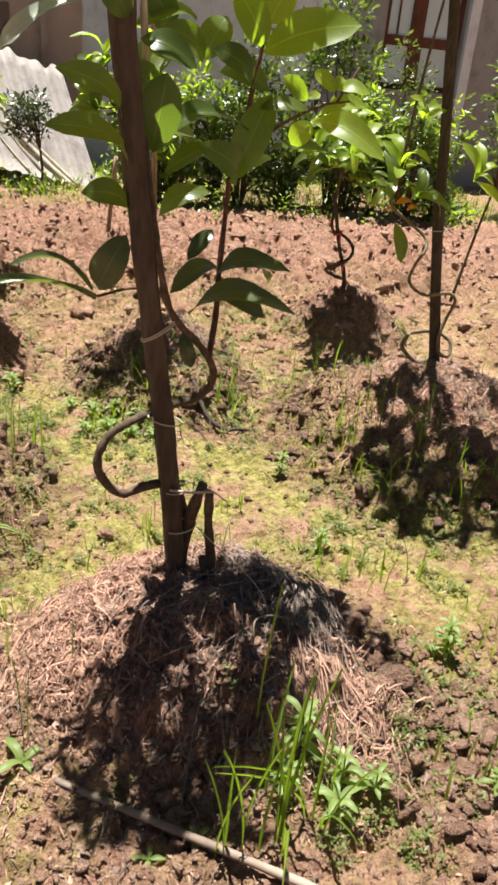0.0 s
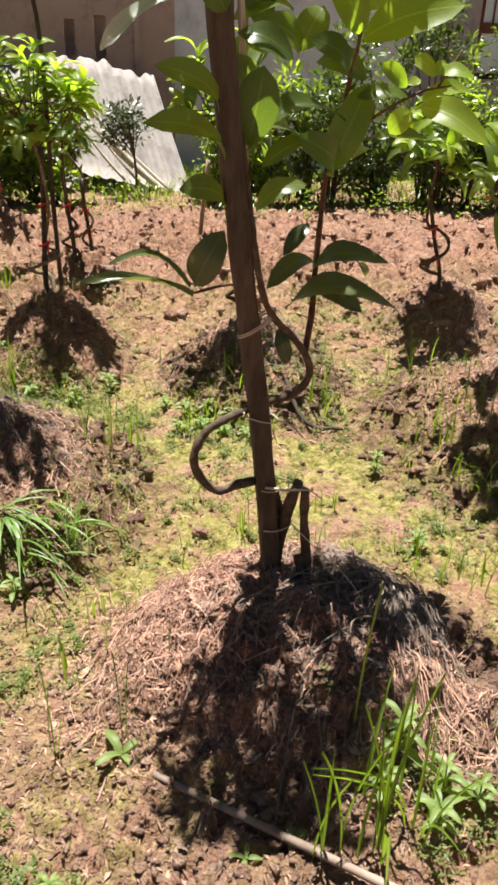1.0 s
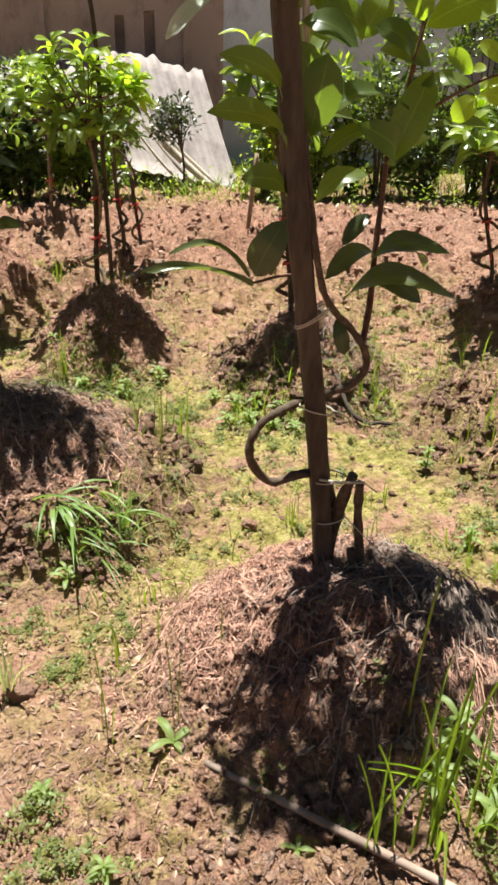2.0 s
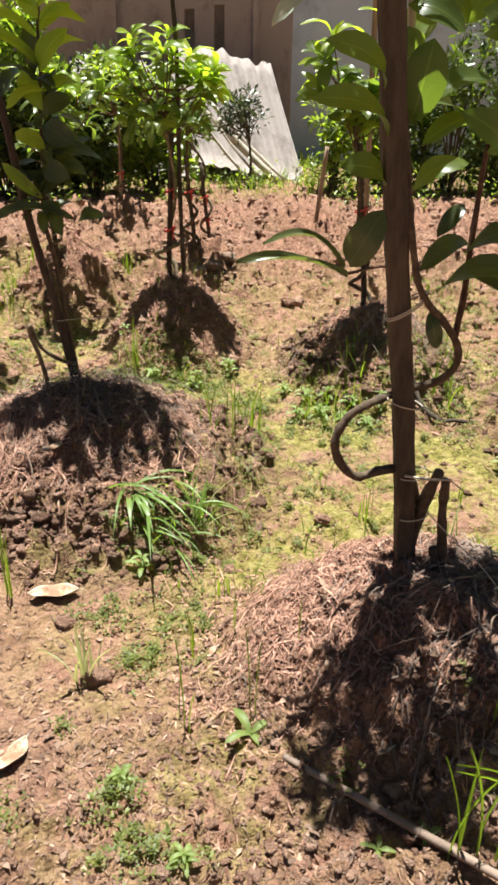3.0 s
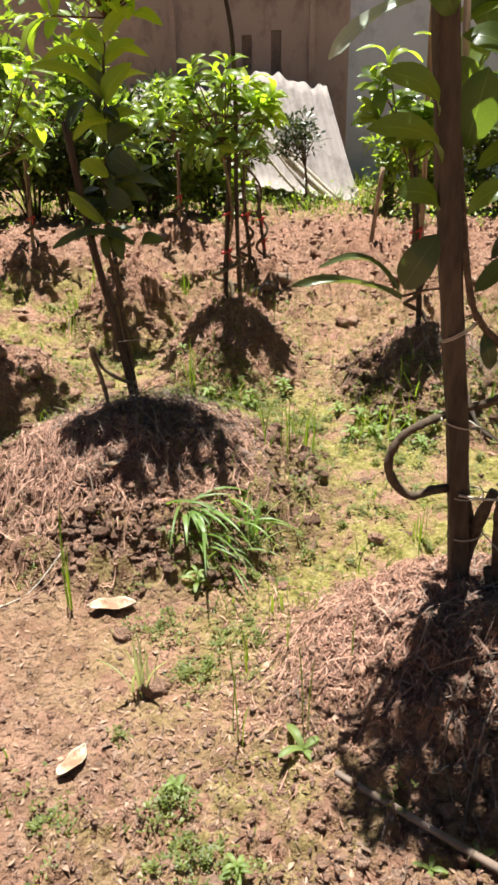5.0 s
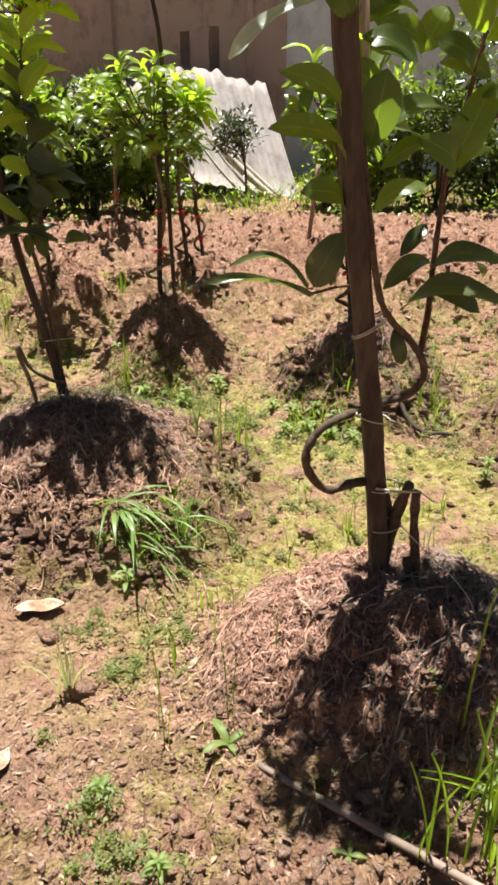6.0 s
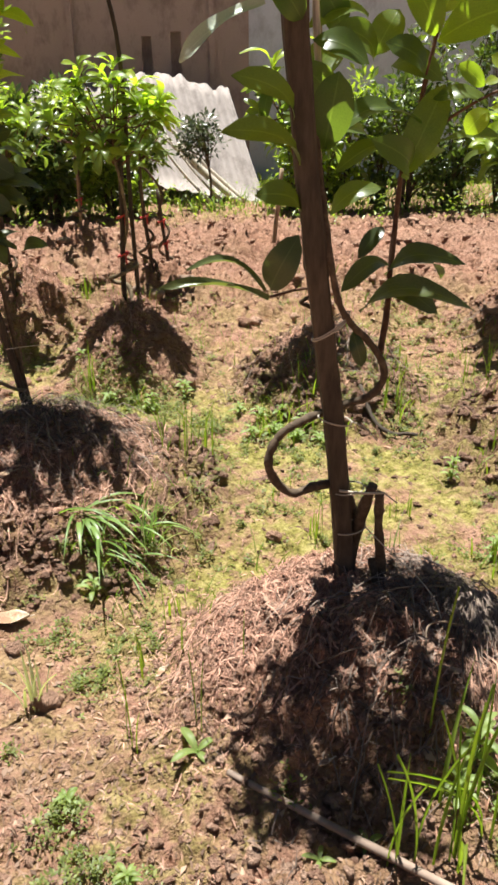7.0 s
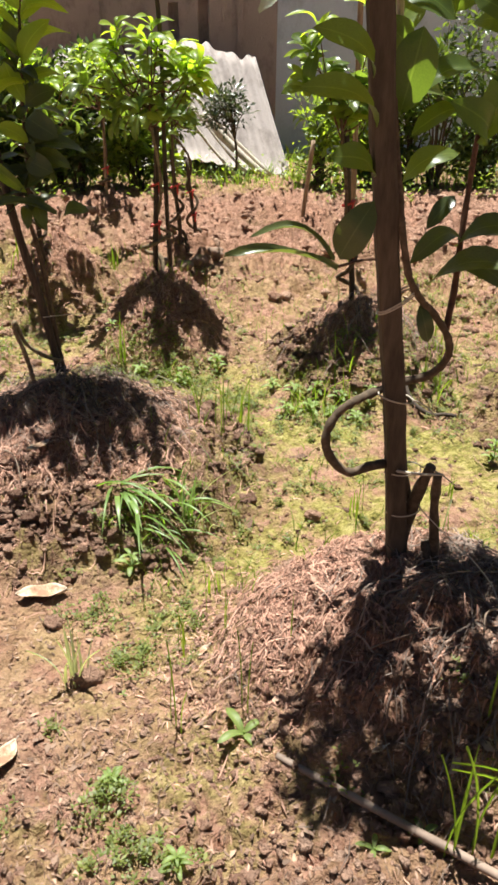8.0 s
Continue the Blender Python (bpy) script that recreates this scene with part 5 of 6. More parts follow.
lumps("soil_crumbs", "pinkish crumbs among the straw of the nearest mound", 1500, rng, lambda r: (r.gauss(0.20, 0.13), r.gauss(1.36, 0.15)), 0.002, 0.011, 2, True, RED_CLOD)
flakes("leaf_litter", "small bits of dead leaf on the soil", 2600, rng, lambda r: (r.uniform(-1.2, 1.5), r.uniform(0.62, 3.0)), 0.004, 0.015, LITTER)
strands("straw_chips", CHIP, "short reddish straw chips covering the mounds", [(0.24, 1.36, 0.28, 0.28, 4600, 0.004, 0.020, 0.009), (0.55, 1.20, 0.34, 0.30, 1800, 0.006, 0.024, 0.009), (-0.60, 2.16, 0.40, 0.36, 3000, 0.008, 0.030, 0.010), (-0.22, 3.42, 0.34, 0.38, 1300, 0.012, 0.04, 0.012), (0.68, 3.12, 0.36, 0.46, 1500, 0.012, 0.04, 0.012),
  (-0.81, 4.02, 0.36, 0.38, 1100, 0.015, 0.045, 0.014), (-1.20, 3.0, 0.38, 0.36, 1000, 0.012, 0.04, 0.012), (1.79, 3.70, 0.34, 0.30, 900, 0.015, 0.045, 0.012), (1.72, 2.40, 0.6, 0.55, 1500, 0.012, 0.04, 0.010)], rng, 0.0010)
strands("straw_chips", BARK_BITS, "pinkish straw chips trodden into bare soil",
        [(-0.30, 1.02, 0.34, 0.26, 1000, 0.006, 0.022, 0.003), (-0.12, 0.82, 0.30, 0.12, 420, 0.006, 0.024, 0.003), (-0.55, 1.40, 0.30, 0.26, 520, 0.006, 0.020, 0.003), (0.05, 1.30, 0.26, 0.26, 420, 0.006, 0.02, 0.003),
         (0.95, 1.0, 0.26, 0.26, 900, 0.008, 0.03, 0.004), (0.30, 0.82, 0.3, 0.12, 350, 0.006, 0.02, 0.003), (1.1, 3.0, 0.8, 0.6, 900, 0.015, 0.05, 0.005), (0.1, 3.1, 0.8, 0.4, 600, 0.015, 0.05, 0.005)], rng, 0.0010)
flakes("leaf_litter", "flat brown bits of bark and leaf on bare soil", 420, rng, lambda r: (r.uniform(-0.75, 0.25), r.uniform(0.7, 1.5)), 0.008, 0.026, BARK_BITS)
flakes("leaf_litter", "curled dead leaves on the nearest mound", 46, rng, lambda r: (r.gauss(0.50, 0.16), r.gauss(1.18, 0.14)), 0.02, 0.05, BARK_BITS)
flakes("leaf_litter", "dead leaf bits on rough soil", 1500, rng, lambda r: (r.uniform(-2.5, 3.5), r.uniform(3.0, 7.5)), 0.02, 0.05, LITTER)


# ---- grass and weeds ----
def blades(spots, rng):
    """Grass blades: spots of (x, y, height, lean x, lean y, width)."""
    verts, faces = [], []
    zs = relief(np.array([s[0] for s in spots]), np.array([s[1] for s in spots]))[0]
    for (x, y, h, lx, ly, w), z in zip(spots, zs):
        a = rng.uniform(0, 3.14)
        ox, oy = math.cos(a) * w, math.sin(a) * w
        b = len(verts)
        n = 5
        for i in range(n):
            t = i / (n - 1)
            k = 1 - t ** 2 * 0.96
            fall = t * t
            px, py, pz = x + lx * fall * h, y + ly * fall * h, z - 0.005 + h * (t - 0.35 * fall * min(1.4, math.hypot(lx, ly)))
            verts += [(px - ox * k, py - oy * k, pz), (px + ox * k, py + oy * k, pz)]
        for i in range(n - 1):
            faces.append((b + 2 * i, b + 2 * i + 1, b + 2 * i + 3, b + 2 * i + 2))
    return verts, faces


def blade_mesh(lean, material, fall=None):
    """One grass blade of unit height that bends over towards +x; with fall it arches back to the ground."""
    verts, faces = [], []
    n = 7
    for i in range(n):
        t = i / (n - 1)
        k = min(1, 0.6 + t) * (1 - t ** 2.2 * 0.97)
        x, z = lean * t * t, t - 0.38 * t * t * min(1.4, lean)
        if fall is not None:
            x, z = lean * t, 0.62 * t - fall * t * t
        verts += [(x, -k, z), (x + 0.01, 0, z - 0.012), (x, k, z)]
    for i in range(n - 1):
        b = 3 * i
        faces += [(b, b + 1, b + 4, b + 3), (b + 1, b + 2, b + 5, b + 4)]
    return mesh_of("blade", verts, faces, material)


BLADES = [(l, blade_mesh(l, GRASS)) for l in (0.05, 0.2, 0.4, 0.7, 1.0, 1.3)]
FLAT_BLADES = [(l, blade_mesh(l, LUSH, r)) for l, r in ((0.9, 0.75), (1.05, 0.9), (1.15, 0.62))]
PALE_BLADES = [(l, blade_mesh(l, PALE_GRASS)) for l in (0.05, 0.2, 0.4, 0.7)]
LUSH_BLADES = [(l, blade_mesh(l, LUSH)) for l in (0.4, 0.7, 1.0, 1.3)]


def tuft(x, y, count, h, spread, lean, rng, label, w=0.0034, heading=None, kinds=BLADES, low=0.45):
    g = ground_z(x, y)
    s = thing("grass_tuft", (x, y, g), label, "grass", "grass tufts")
    spots = [(x + rng.gauss(0, spread), y + rng.gauss(0, spread)) for _ in range(count)]
    feet = relief(np.array([q[0] for q in spots]), np.array([q[1] for q in spots]))[0]
    for (px, py), foot in zip(spots, feet):
        want = abs(rng.gauss(0, lean))
        me = min(kinds, key=lambda b: abs(b[0] - want))[1]
        hh = h * rng.uniform(low, 1.1)
        ob = new("blade", me)
        ob.parent = s
        ob.matrix_basis = Matrix.LocRotScale((px - x, py - y, foot - 0.006 - g), Euler((0, 0, rng.uniform(0, 6.28) if heading is None else rng.gauss(heading, 0.5))), (hh, w * rng.uniform(0.6, 1.3), hh))
    return s


rng = random.Random(51)
for x, y, n, h, sp, lean in (
                (1.10, 1.63, 9, 0.17, 0.05, 0.2), (1.02, 1.60, 6, 0.15, 0.03, 0.2), (0.92, 1.77, 14, 0.10, 0.06, 0.4), (1.12, 1.25, 16, 0.09, 0.06, 0.4), (1.28, 1.38, 7, 0.17, 0.04, 0.2),
        (0.43, 1.94, 7, 0.13, 0.015, 0.12), (0.72, 2.05, 6, 0.10, 0.02, 0.2), (0.04, 2.40, 10, 0.22, 0.05, 0.15), (0.10, 2.48, 6, 0.20, 0.03, 0.15), (-0.05, 2.33, 5, 0.2, 0.02, 0.3),
        (-0.38, 3.11, 8, 0.19, 0.02, 0.2), (-0.59, 4.57, 12, 0.2, 0.04, 0.2), (1.42, 2.15, 9, 0.22, 0.03, 0.2), (1.20, 2.30, 10, 0.22, 0.06, 0.2), (1.30, 2.32, 8, 0.2, 0.05, 0.2),
        (0.86, 2.75, 8, 0.22, 0.04, 0.2), (0.50, 2.85, 14, 0.14, 0.06, 0.3), (0.36, 2.8, 10, 0.12, 0.05, 0.3), (-0.552, 1.61, 4, 0.33, 0.008, 0.05),
        (-1.25, 2.65, 10, 0.18, 0.04, 0.2), (-0.12, 3.0, 9, 0.12, 0.04, 0.3), (1.05, 3.3, 10, 0.18, 0.06, 0.2), (1.3, 2.95, 9, 0.2, 0.06, 0.2), (-1.1, 3.9, 12, 0.2, 0.06, 0.3), (-1.62, 4.45, 14, 0.16, 0.08, 0.4),
        (-0.07, 1.40, 4, 0.13, 0.012, 0.15), (0.02, 1.62, 4, 0.10, 0.012, 0.2), (1.0, 0.95, 8, 0.12, 0.05, 0.4), (-0.62, 1.02, 12, 0.09, 0.05, 0.5)):
    tuft(x, y, n, h, sp, lean, rng, "tuft of thin green grass in the soil")
for x, y, n, h, w in ((0.055, 1.19, 2, 0.22, 0.0020), (-0.078, 1.17, 2, 0.27, 0.0022), (-0.09, 1.19, 1, 0.16, 0.002), (0.02, 1.40, 2, 0.18, 0.0016), (-0.02, 1.52, 1, 0.2, 0.0016), (0.17, 1.28, 1, 0.2, 0.0015)):
    tuft(x, y, n, h, 0.008, 0.06, rng, "thin upright grass stalk in bare soil", w)
tuft(-0.315, 1.325, 12, 0.170, 0.014, 0.20, random.Random(3), "pale tuft of short broad grass blades", 0.0042, None, PALE_BLADES, 0.7)
for x, y, n, h, sp, lean, w in ((0.425, 0.845, 5, 0.31, 0.020, 0.30, 0.0042), (0.505, 0.835, 7, 0.40, 0.020, 0.26, 0.0044), (0.545, 0.90, 4, 0.42, 0.02, 0.26, 0.0038), (0.585, 0.86, 4, 0.27, 0.025, 0.4, 0.0040), (0.505, 1.02, 1, 0.45, 0.004, 0.03, 0.0030), (0.63, 0.92, 3, 0.24, 0.03, 0.4, 0.0036)):
    tuft(x, y, n, h, sp, lean, rng, "tuft of tall broad green grass blades", w, low=0.7)
# the lush clump on the mound's flank
tuft(-0.27, 1.91, 8, 0.24, 0.022, 1.2, rng, "lush clump of broad bent grass blades", 0.0072, -0.5, FLAT_BLADES)
tuft(-0.19, 1.87, 12, 0.20, 0.045, 1.1, rng, "lush clump of broad bent grass blades", 0.0048, -0.3, FLAT_BLADES)
tuft(-0.14, 1.84, 16, 0.17, 0.05, 1.1, rng, "tangle of thin bent grass blades", 0.0024, None, FLAT_BLADES)
tuft(-0.06, 1.86, 6, 0.19, 0.04, 0.9, rng, "dry pale grass blades bent over a mound's foot", 0.0018, None, PALE_BLADES)
tuft(-0.25, 1.87, 5, 0.15, 0.02, 1.1, rng, "lush clump of broad drooping grass blades", 0.0090, -1.5, FLAT_BLADES)
tuft(-0.08, 1.86, 16, 0.13, 0.030, 0.6, rng, "upright clump of lush green grass blades", 0.0042, None, LUSH_BLADES)
tuft(-0.15, 1.82, 14, 0.10, 0.045, 0.9, rng, "low clump of lush green grass blades", 0.0040, None, LUSH_BLADES)
for x, y in ((1.2, 2.12), (1.32, 2.02), (1.5, 1.95), (1.08, 2.3), (1.62, 1.92), (0.4, 2.75), (0.33, 2.70), (0.47, 2.66), (0.9, 3.0)):
    tuft(x, y, 12, 0.13, 0.05, 0.5, rng, "tuft of thin green grass in the soil", 0.003)


def field_grass(rng):
    spots = []
    for _ in range(4200):
        x, y = rng.uniform(-1.6, 2.4), rng.uniform(1.5, 4.8)
        if fbm(np.array([x]), np.array([y]), 2.2, 3, 91)[0] < 0.02 + 0.12 * rng.random():
            continue
        spots.append((x, y, rng.uniform(0.02, 0.12), rng.gauss(0, 0.4), rng.gauss(0, 0.4), rng.uniform(0.001, 0.0024)))
    for _ in range(4200):
        x, y = rng.uniform(-3.0, 5.5), rng.uniform(7.2, 10.2)
        spots.append((x, y, rng.uniform(0.05, 0.26), rng.gauss(0, 0.4), rng.gauss(0, 0.4), rng.uniform(0.003, 0.007)))
    v, f = blades(spots, rng)
    return tagged(new("grass", mesh_of("grass", v, f, FIELD_GRASS)), "sparse short grass over furrows and plot edge", "grass", kind="stuff")


field_grass(rng)


def seedlings(rng):
    """Mats of tiny weeds in the furrows and round the mounds' feet."""
    gen = np.random.RandomState(7)
    mats = np.stack([gen.uniform(-1.4, 2.3, 2600), 0.65 + 3.8 * gen.rand(2600) ** 0.8], -1)
    keep = (relief(mats[:, 0], mats[:, 1])[1] < 0.5) & (fbm(mats[:, 0], mats[:, 1], 2.4, 3, 71) > -0.02 + 0.10 * gen.rand(2600)) & ((mats[:, 1] > 1.75) | (gen.rand(2600) < 0.12))
    mats = mats[keep][:430]
    for cx, cy, sd, k in ((0.6, 2.75, 0.2, 40), (-0.1, 2.95, 0.12, 30), (1.3, 2.0, 0.2, 26), (0.95, 1.75, 0.1, 10), (-0.35, 3.1, 0.12, 24), (-1.2, 2.6, 0.15, 24), (0.72, 0.92, 0.1, 24), (-0.15, 1.75, 0.1, 20), (-1.2, 1.9, 0.2, 20), (-0.2, 2.98, 0.15, 26), (0.9, 2.62, 0.12, 20), (0.75, 2.78, 0.12, 20), (-1.1, 3.5, 0.2, 24), (-0.75, 3.45, 0.12, 16), (0.2, 2.9, 0.1, 12), (-0.22, 3.06, 0.10, 34), (-0.42, 3.16, 0.06, 12), (-0.20, 0.91, 0.03, 5), (-0.09, 0.88, 0.035, 6), (-0.46, 0.92, 0.045, 6), (-0.19, 1.38, 0.035, 7), (-0.31, 1.56, 0.04, 7), (-0.215, 1.035, 0.025, 6), (-0.13, 1.46, 0.05, 8), (0.92, 1.02, 0.12, 14), (1.12, 1.2, 0.08, 12), (0.3, 2.6, 0.14, 26), (0.1, 2.75, 0.1, 18), (0.42, 2.62, 0.1, 20), (1.35, 1.82, 0.16, 24), (1.08, 1.95, 0.1, 14)):
        mats = np.concatenate([mats, gen.normal((cx, cy), sd, (k, 2))])
    n = 22
    c = np.repeat(mats, n, 0)
    reach = np.repeat(gen.uniform(0.008, 0.030, len(mats)), n)
    xy = c + gen.normal(size=c.shape) * reach[:, None]
    z = relief(xy[:, 0], xy[:, 1])[0] + np.repeat(gen.uniform(0.002, 0.030, len(mats)), n) * gen.rand(len(xy))
    verts, faces = [], []
    for (x, y), h in zip(xy.tolist(), z.tolist()):
        a0 = rng.uniform(0, 6.28)
        for k in range(rng.randint(2, 4)):
            a = a0 + k * 2.2 + rng.uniform(-0.4, 0.4)
            L, up = rng.uniform(0.004, 0.014), rng.uniform(0.0, 0.9)
            w = rng.uniform(0.16, 0.32)
            c, s = math.cos(a), math.sin(a)
            b = len(verts)
            for u, v, q in ((0, 0, 0), (0.6, w, 0.7), (1, 0, 0.9), (0.5, -w, 0.6)):
                verts.append((x + L * (u * c - v * s), y + L * (u * s + v * c), h + L * q * up))
            faces += [(b, b + 1, b + 2), (b, b + 2, b + 3)]
    return tagged(new("seedlings", mesh_of("seedlings", verts, faces, SEEDLING)), "tiny green weed seedlings in patches", "weeds", kind="stuff")


seedlings(rng)


def edge_weeds(rng):
    """Low broad-leaved weeds along the plot's far edge."""
    gen = np.random.RandomState(17)
    xs, ys = gen.uniform(-3.0, 5.0, 300), 6.6 + 2.6 * gen.rand(300)
    zs = relief(xs, ys)[0]
    verts, faces = [], []
    for x0, y0, z0 in zip(xs.tolist(), ys.tolist(), zs.tolist()):
        tall = rng.uniform(0.05, 0.30)
        for k in range(rng.randint(10, 26)):
            x, y, z = x0 + rng.gauss(0, 0.07), y0 + rng.gauss(0, 0.07), z0 + tall * rng.random()
            a, L, up = rng.uniform(0, 6.28), rng.uniform(0.02, 0.06), rng.uniform(-0.2, 0.9)
            c, s = math.cos(a), math.sin(a)
            b = len(verts)
            for u, v, q in ((0, 0, 0), (0.55, 0.24, 0.7), (1, 0, 0.8), (0.5, -0.24, 0.6)):
                verts.append((x + L * (u * c - v * s), y + L * (u * s + v * c), z + L * q * up))
            faces += [(b, b + 1, b + 2), (b, b + 2, b + 3)]
    return tagged(new("edge_weeds", mesh_of("edge_weeds", verts, faces, SHRUB_LIGHT)), "low green weeds along the plot's edge", "weeds", kind="stuff")


edge_weeds(rng)


def weed(x, y, tiers, size, rng, label, rise=0.03):
    """A broad-leaved weed: a short stem with whorls of leaves."""
    g = ground_z(x, y)
    w = thing("weed", (x, y, g), label, "weed", "broad-leaved weeds")
    top = g + rise * tiers
    tube("stem", [(x, y, g - 0.01), (x + 0.004, y, (g + top) / 2), (x, y - 0.004, top)], 0.0022, 0.0016, WEED, w, per=3, segs=5, rng=rng)
    for t in range(tiers):
        z = g + rise * (t + 0.6)
        a0 = rng.uniform(0, 6.28)
        n = rng.randint(4, 5)
        for i in range(n):
            a = a0 + i * 6.28 / n
            s = size * rng.uniform(0.7, 1.15) * (1 - 0.25 * t / max(1, tiers - 1) if tiers > 1 else 1)
            leaf(w, (x, y, z), (x + s * math.cos(a), y + s * math.sin(a), z + s * rng.uniform(0.1, 0.5)), s * 0.36, 0.1, 0.2, WEED)
    return w


for x, y, tiers, size, rise in ((0.055, 1.125, 1, 0.058, 0.03), (0.585, 0.985, 3, 0.058, 0.035), (0.66, 0.93, 3, 0.055, 0.035), (0.63, 0.87, 2, 0.06, 0.03), (0.72, 0.90, 2, 0.05, 0.03), (0.54, 0.92, 2, 0.05, 0.03),
                                (1.10, 1.29, 5, 0.05, 0.022), (0.94, 1.80, 3, 0.04, 0.02), (-0.07, 0.86, 2, 0.035, 0.02), (0.27, 0.86, 1, 0.03, 0.02),
                                (-0.20, 1.03, 2, 0.03, 0.02), (-0.22, 1.70, 2, 0.045, 0.03), (0.50, 2.72, 2, 0.045, 0.025), (0.42, 2.80, 2, 0.045, 0.025), (0.95, 2.25, 3, 0.04, 0.03), (0.60, 2.66, 3, 0.04, 0.03),
                                (0.38, 2.70, 2, 0.055, 0.022), (0.46, 2.62, 2, 0.045, 0.02), (0.33, 2.82, 2, 0.05, 0.025), (0.54, 2.58, 2, 0.04, 0.02), (0.29, 2.68, 2, 0.045, 0.02), (0.25, 2.92, 2, 0.045, 0.025), (-0.12, 2.98, 3, 0.05, 0.025), (0.02, 3.1, 3, 0.05, 0.025),
                                (-0.30, 3.05, 2, 0.05, 0.02), (1.0, 0.88, 2, 0.04, 0.02), (0.36, 0.88, 1, 0.035, 0.02), (-0.44, 3.3, 2, 0.05, 0.03), (1.22, 1.05, 2, 0.04, 0.02)):
    weed(x, y, tiers, size, rng, "small broad-leaved green weed in bare soil", rise)


# ---- loose things on the ground ----
def fallen_leaf(x, y, length, angle, rng):
    """A dry, curled and cockled leaf with a brown blotch."""
    g = max(ground_z(x + length * u * math.cos(angle), y + length * u * math.sin(angle)) for u in (-0.5, -0.25, 0, 0.25, 0.5)) - 0.006
    d = thing("dry_leaf", (x, y, g), "pale dry fallen leaf with brown blotch on soil", "dry leaf", "fallen leaves")
    c, s = math.cos(angle), math.sin(angle)
    verts, faces, uvs = [], [], []
    rows, cols = 14, 8
    for i in range(rows + 1):
        t = i / rows * 2 - 1
        w = 0.20 * (1 - abs(t) ** 2.4) ** 0.9 * (1 + 0.14 * math.sin(5 * t + x * 30)) + 0.003
        for j in range(cols + 1):
            u = j / cols * 2 - 1
            a, b = t * 0.5 * length, u * w * length + 0.04 * length * math.sin(2.4 * t + y * 9)
            curl = (0.16 * u * u + 0.10 * t * t + 0.025 * math.sin(6 * t + 3 * u + x * 40)) * length * 0.6
            verts.append((x + a * c - b * s, y + a * s + b * c, g + 0.010 + curl))
            uvs.append((0.5 + t / 2, 0.5 + u * w))
    k = cols + 1
    for i in range(rows):
        for j in range(cols):
            faces.append((i * k + j, i * k + j + 1, (i + 1) * k + j + 1, (i + 1) * k + j))
    me = mesh_of("blade", verts, faces, DRY_LEAF)
    layer = me.uv_layers.new(name="UVMap")
    for loop in me.loops:
        layer.data[loop.index].uv = uvs[loop.vertex_index]
    ob = place(new("blade", me), d)
    mod = ob.modifiers.new("thickness", "SOLIDIFY")
    mod.thickness = 0.0012
    stalk = Vector((x + 0.5 * length * c, y + 0.5 * length * s, g + 0.010 + 0.06 * length))
    tube("stalk", [stalk, stalk + Vector((c, s, 0.1)) * 0.012], 0.0012, 0.0010, POLE, d, per=3, segs=5, rng=rng)


fallen_leaf(-0.442, 1.605, 0.130, 0.16, rng)
fallen_leaf(-0.425, 1.098, 0.092, 1.20, rng)
fallen_leaf(0.30, 1.0, 0.03, 0.5, rng)
fallen_leaf(-0.03, 1.37, 0.04, 0.9, rng)

a, b = Vector((0.116, 1.04, max(ground_z(0.116, 1.04), 0.02) + 0.016)), Vector((0.470, 0.782, max(ground_z(0.470, 0.782), 0.02) + 0.022))
stick = thing("stick", a, "pale thin wooden stick lying on soil", "stick")
tube("shaft", [a, a.lerp(b, 0.3), a.lerp(b, 0.65), b, b + (b - a) * 0.3], 0.0068, 0.0085, STICK, stick, per=6, segs=8, bumpy=0.05, rng=rng)
a = Vector((0.80, 2.62, ground_z(0.80, 2.62) + 0.01))
stick = thing("stick", a, "dark crooked twig lying on mossy soil", "stick")
tube("shaft", [(x, y, ground_z(x, y) + h) for x, y, h in ((0.735, 2.80, 0.02), (0.765, 2.66, 0.018), (0.825, 2.60, 0.016), (0.88, 2.60, 0.018), (0.925, 2.59, 0.02))], 0.0085, 0.007, DARK_STAKE, stick, per=5, segs=7, bumpy=0.16, rng=rng)
a = Vector((-0.72, 1.62, ground_z(-0.72, 1.62) + 0.01))
stick = thing("stick", a, "thin straight dry twig on soil", "stick")
tube("shaft", [(-0.76, 1.58, ground_z(-0.76, 1.58) + 0.006), (-0.68, 1.66, ground_z(-0.68, 1.66) + 0.008), (-0.60, 1.75, ground_z(-0.60, 1.75) + 0.01)], 0.002, 0.002, POLE, stick, per=4, segs=5, rng=rng)


def stone(x, y, r, label, rng, material, lift=0.5):
    bm = bmesh.new()
    bmesh.ops.create_icosphere(bm, subdivisions=3, radius=r)
    g = ground_z(x, y)
    for v in bm.verts:
        k = 1 + 0.45 * noise.noise(v.co / r * 1.3 + Vector((x * 9, y * 7, 0))) + 0.25 * noise.noise(v.co / r * 3.4 + Vector((y * 5, x * 8, 3)))
        v.co = Vector((v.co.x * k * 1.15, v.co.y * k, v.co.z * k * 0.8)) + Vector((x, y, g + r * lift))
    ob = part("stone", bm, material, None, smooth=True)
    return tagged(ob, label, "stone", "stones and clods")


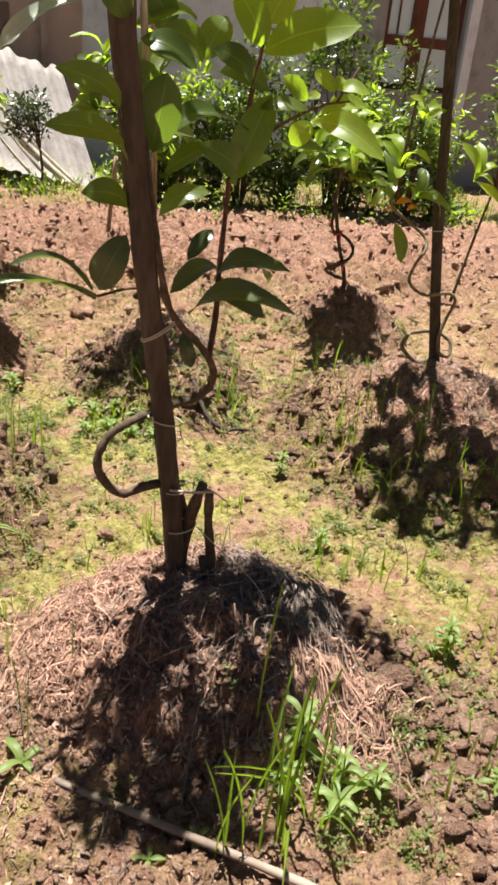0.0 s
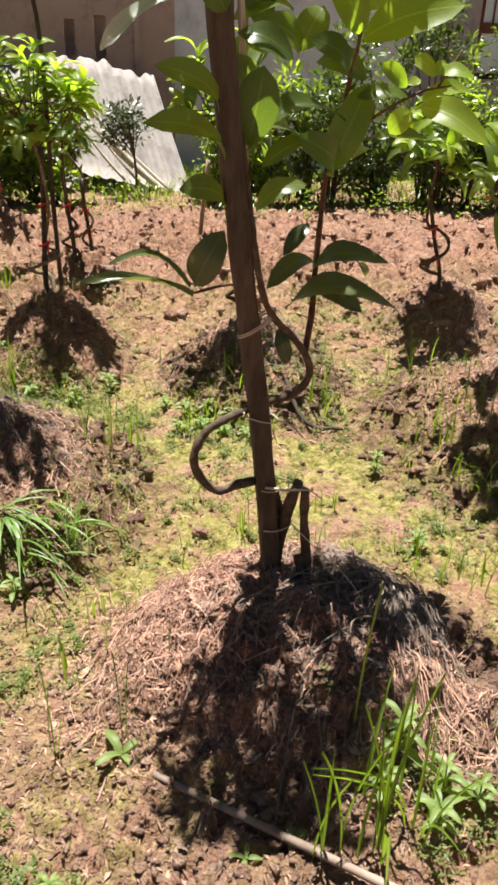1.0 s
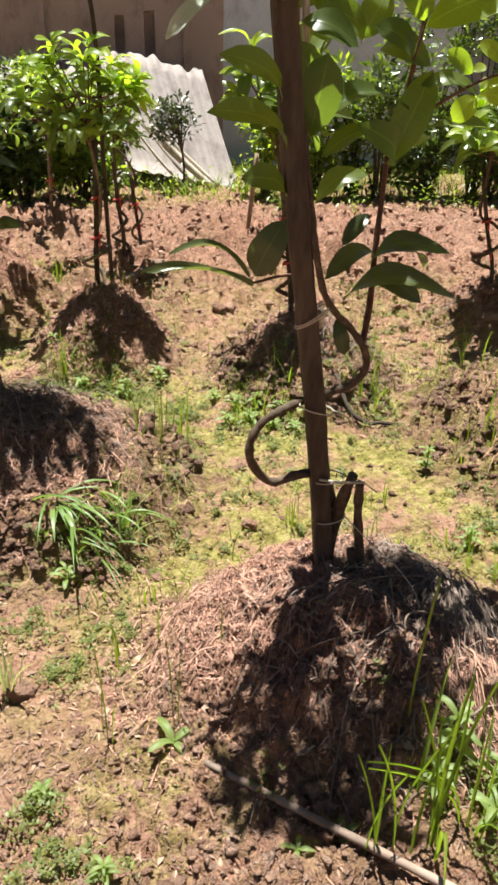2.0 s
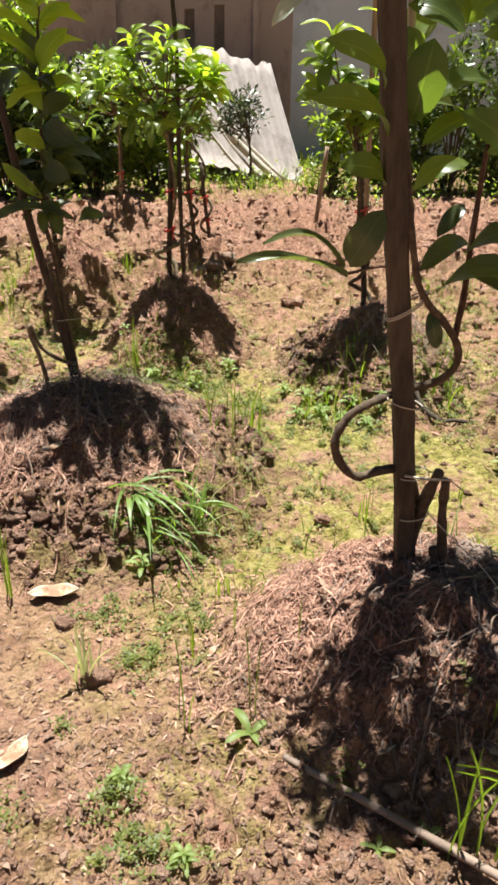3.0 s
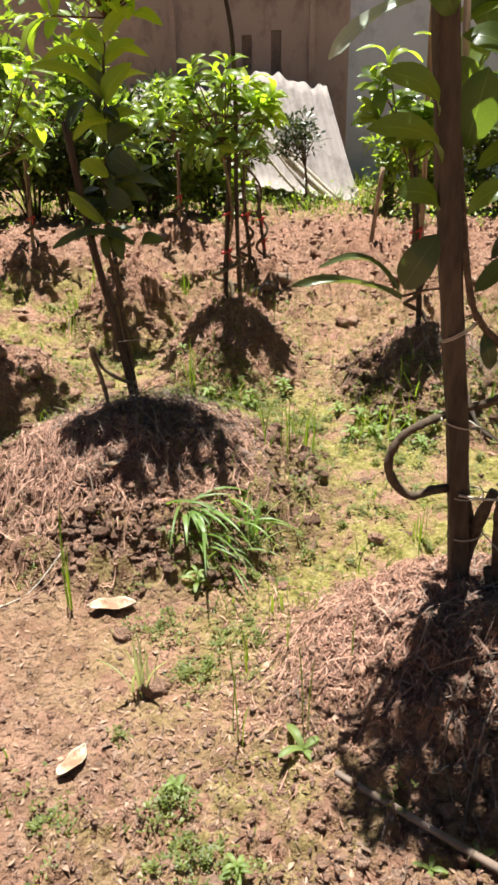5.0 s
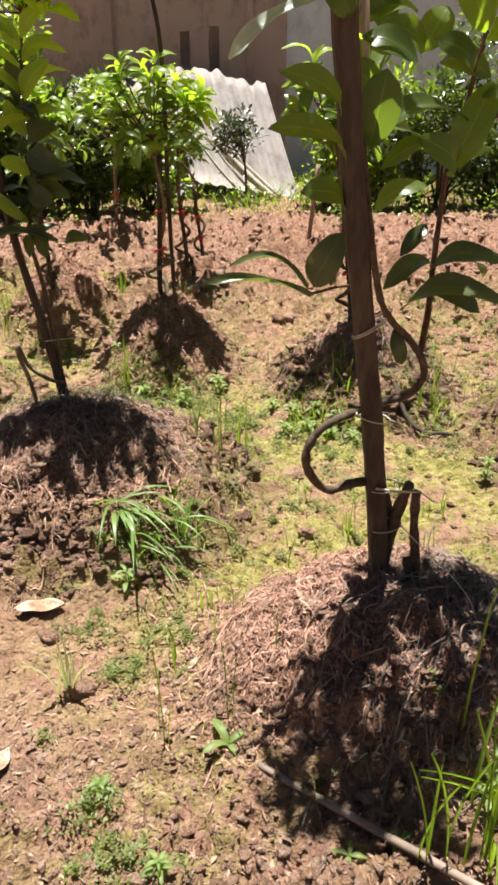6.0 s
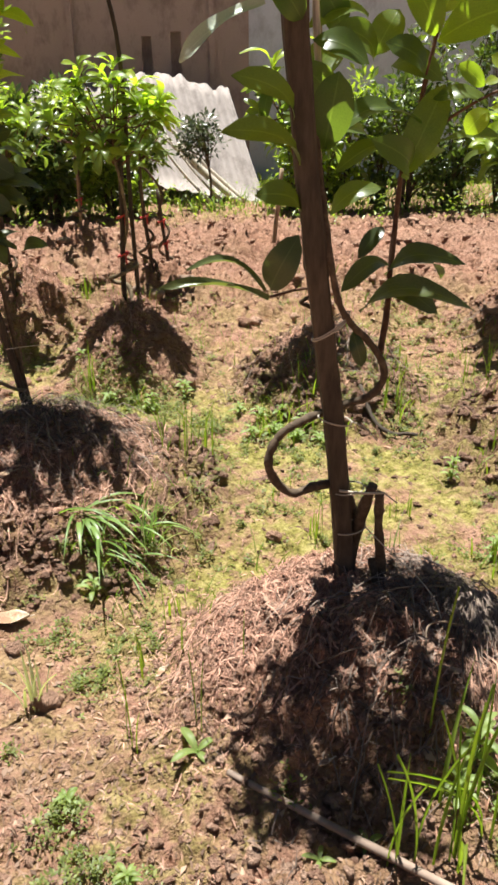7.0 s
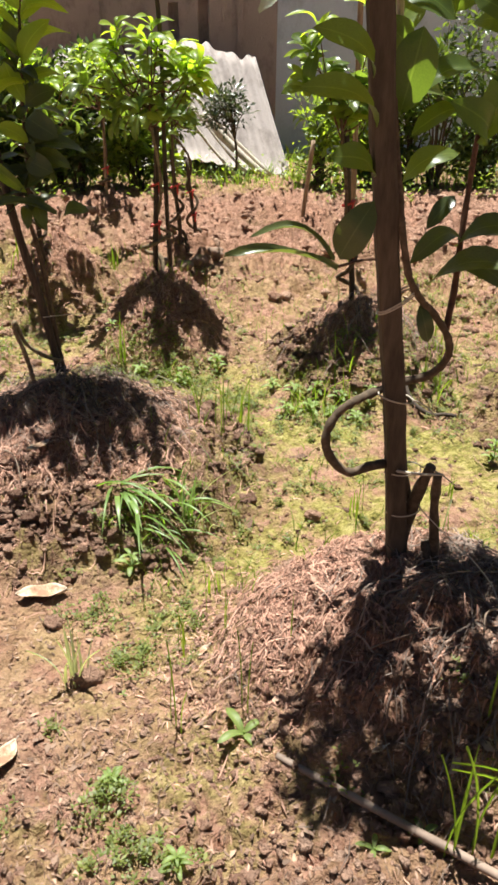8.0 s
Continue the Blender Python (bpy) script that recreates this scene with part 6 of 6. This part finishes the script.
stone(0.888, 1.165, 0.036, "dark rounded clod of earth on the mound", rng, DARK_CLOD, 0.25)
# row of clods along the branch's shadow strip, darkened to match it
for x, y, r in ((0.85, 1.22, 0.022), (0.82, 1.29, 0.026), (0.80, 1.36, 0.02), (0.91, 1.07, 0.018)):
    stone(x, y, r, "clod coloured dark for the shadow strip on the mound's flank", rng, DARK_CLOD, 0.3)
for x, y, r in ((-0.15, 4.40, 0.045), (-0.06, 4.50, 0.04), (-0.26, 4.5, 0.03), (0.03, 4.6, 0.045)):
    stone(x, y, r, "muddy rounded stone beside a stake", rng, STONE)
for x, y, r in ((-0.285, 1.32, 0.026), (-0.40, 1.52, 0.024)):
    stone(x, y, r, "reddish lump of earth on bare soil", rng, RED_CLOD, 0.3)
for x, y, r in ((0.30, 1.95, 0.02), (0.1, 2.2, 0.02), (0.02, 1.72, 0.015)):
    stone(x, y, r, "small brown stone on soil", rng, CLOD)
for x, y, r in ((-1.18, 2.95, 0.045), (-1.04, 2.95, 0.04)):
    stone(x, y, r, "pinkish lump of dry earth on a mound", rng, PINK_CLOD)
fallen_leaf(-0.50, 1.99, 0.075, 0.7, rng)


def dry_root(spots, r, rng):
    """A thin dry root lying over the straw; spots of (x, y, height over the ground)."""
    pts = [Vector((x, y, ground_z(x, y) + h)) for x, y, h in spots]
    d = thing("dry_root", pts[0], "thin pale dry root lying over a straw mound", "root", "dry roots")
    tube("strand", pts, r, r * 0.6, ROOT, d, per=5, segs=6, bumpy=0.1, rng=rng)


dry_root([(0.46, 1.38, 0.02), (0.52, 1.35, 0.035), (0.545, 1.315, 0.03), (0.62, 1.295, 0.035), (0.66, 1.24, 0.04), (0.685, 1.175, 0.03)], 0.0022, rng)
dry_root([(0.545, 1.315, 0.03), (0.49, 1.275, 0.03), (0.44, 1.255, 0.02), (0.38, 1.26, 0.025), (0.32, 1.25, 0.015)], 0.0020, rng)
dry_root([(0.52, 1.14, 0.015), (0.53, 1.165, 0.04), (0.565, 1.18, 0.045), (0.615, 1.195, 0.03)], 0.0022, rng)
dry_root([(0.30, 1.16, 0.015), (0.37, 1.15, 0.03), (0.44, 1.16, 0.02)], 0.0018, rng)
dry_root([(-0.42, 2.20, 0.02), (-0.36, 2.10, 0.04), (-0.33, 2.00, 0.03), (-0.35, 1.94, 0.02)], 0.0020, rng)
dry_root([(-0.62, 2.02, 0.015), (-0.56, 1.95, 0.03), (-0.53, 1.88, 0.02)], 0.0022, rng)
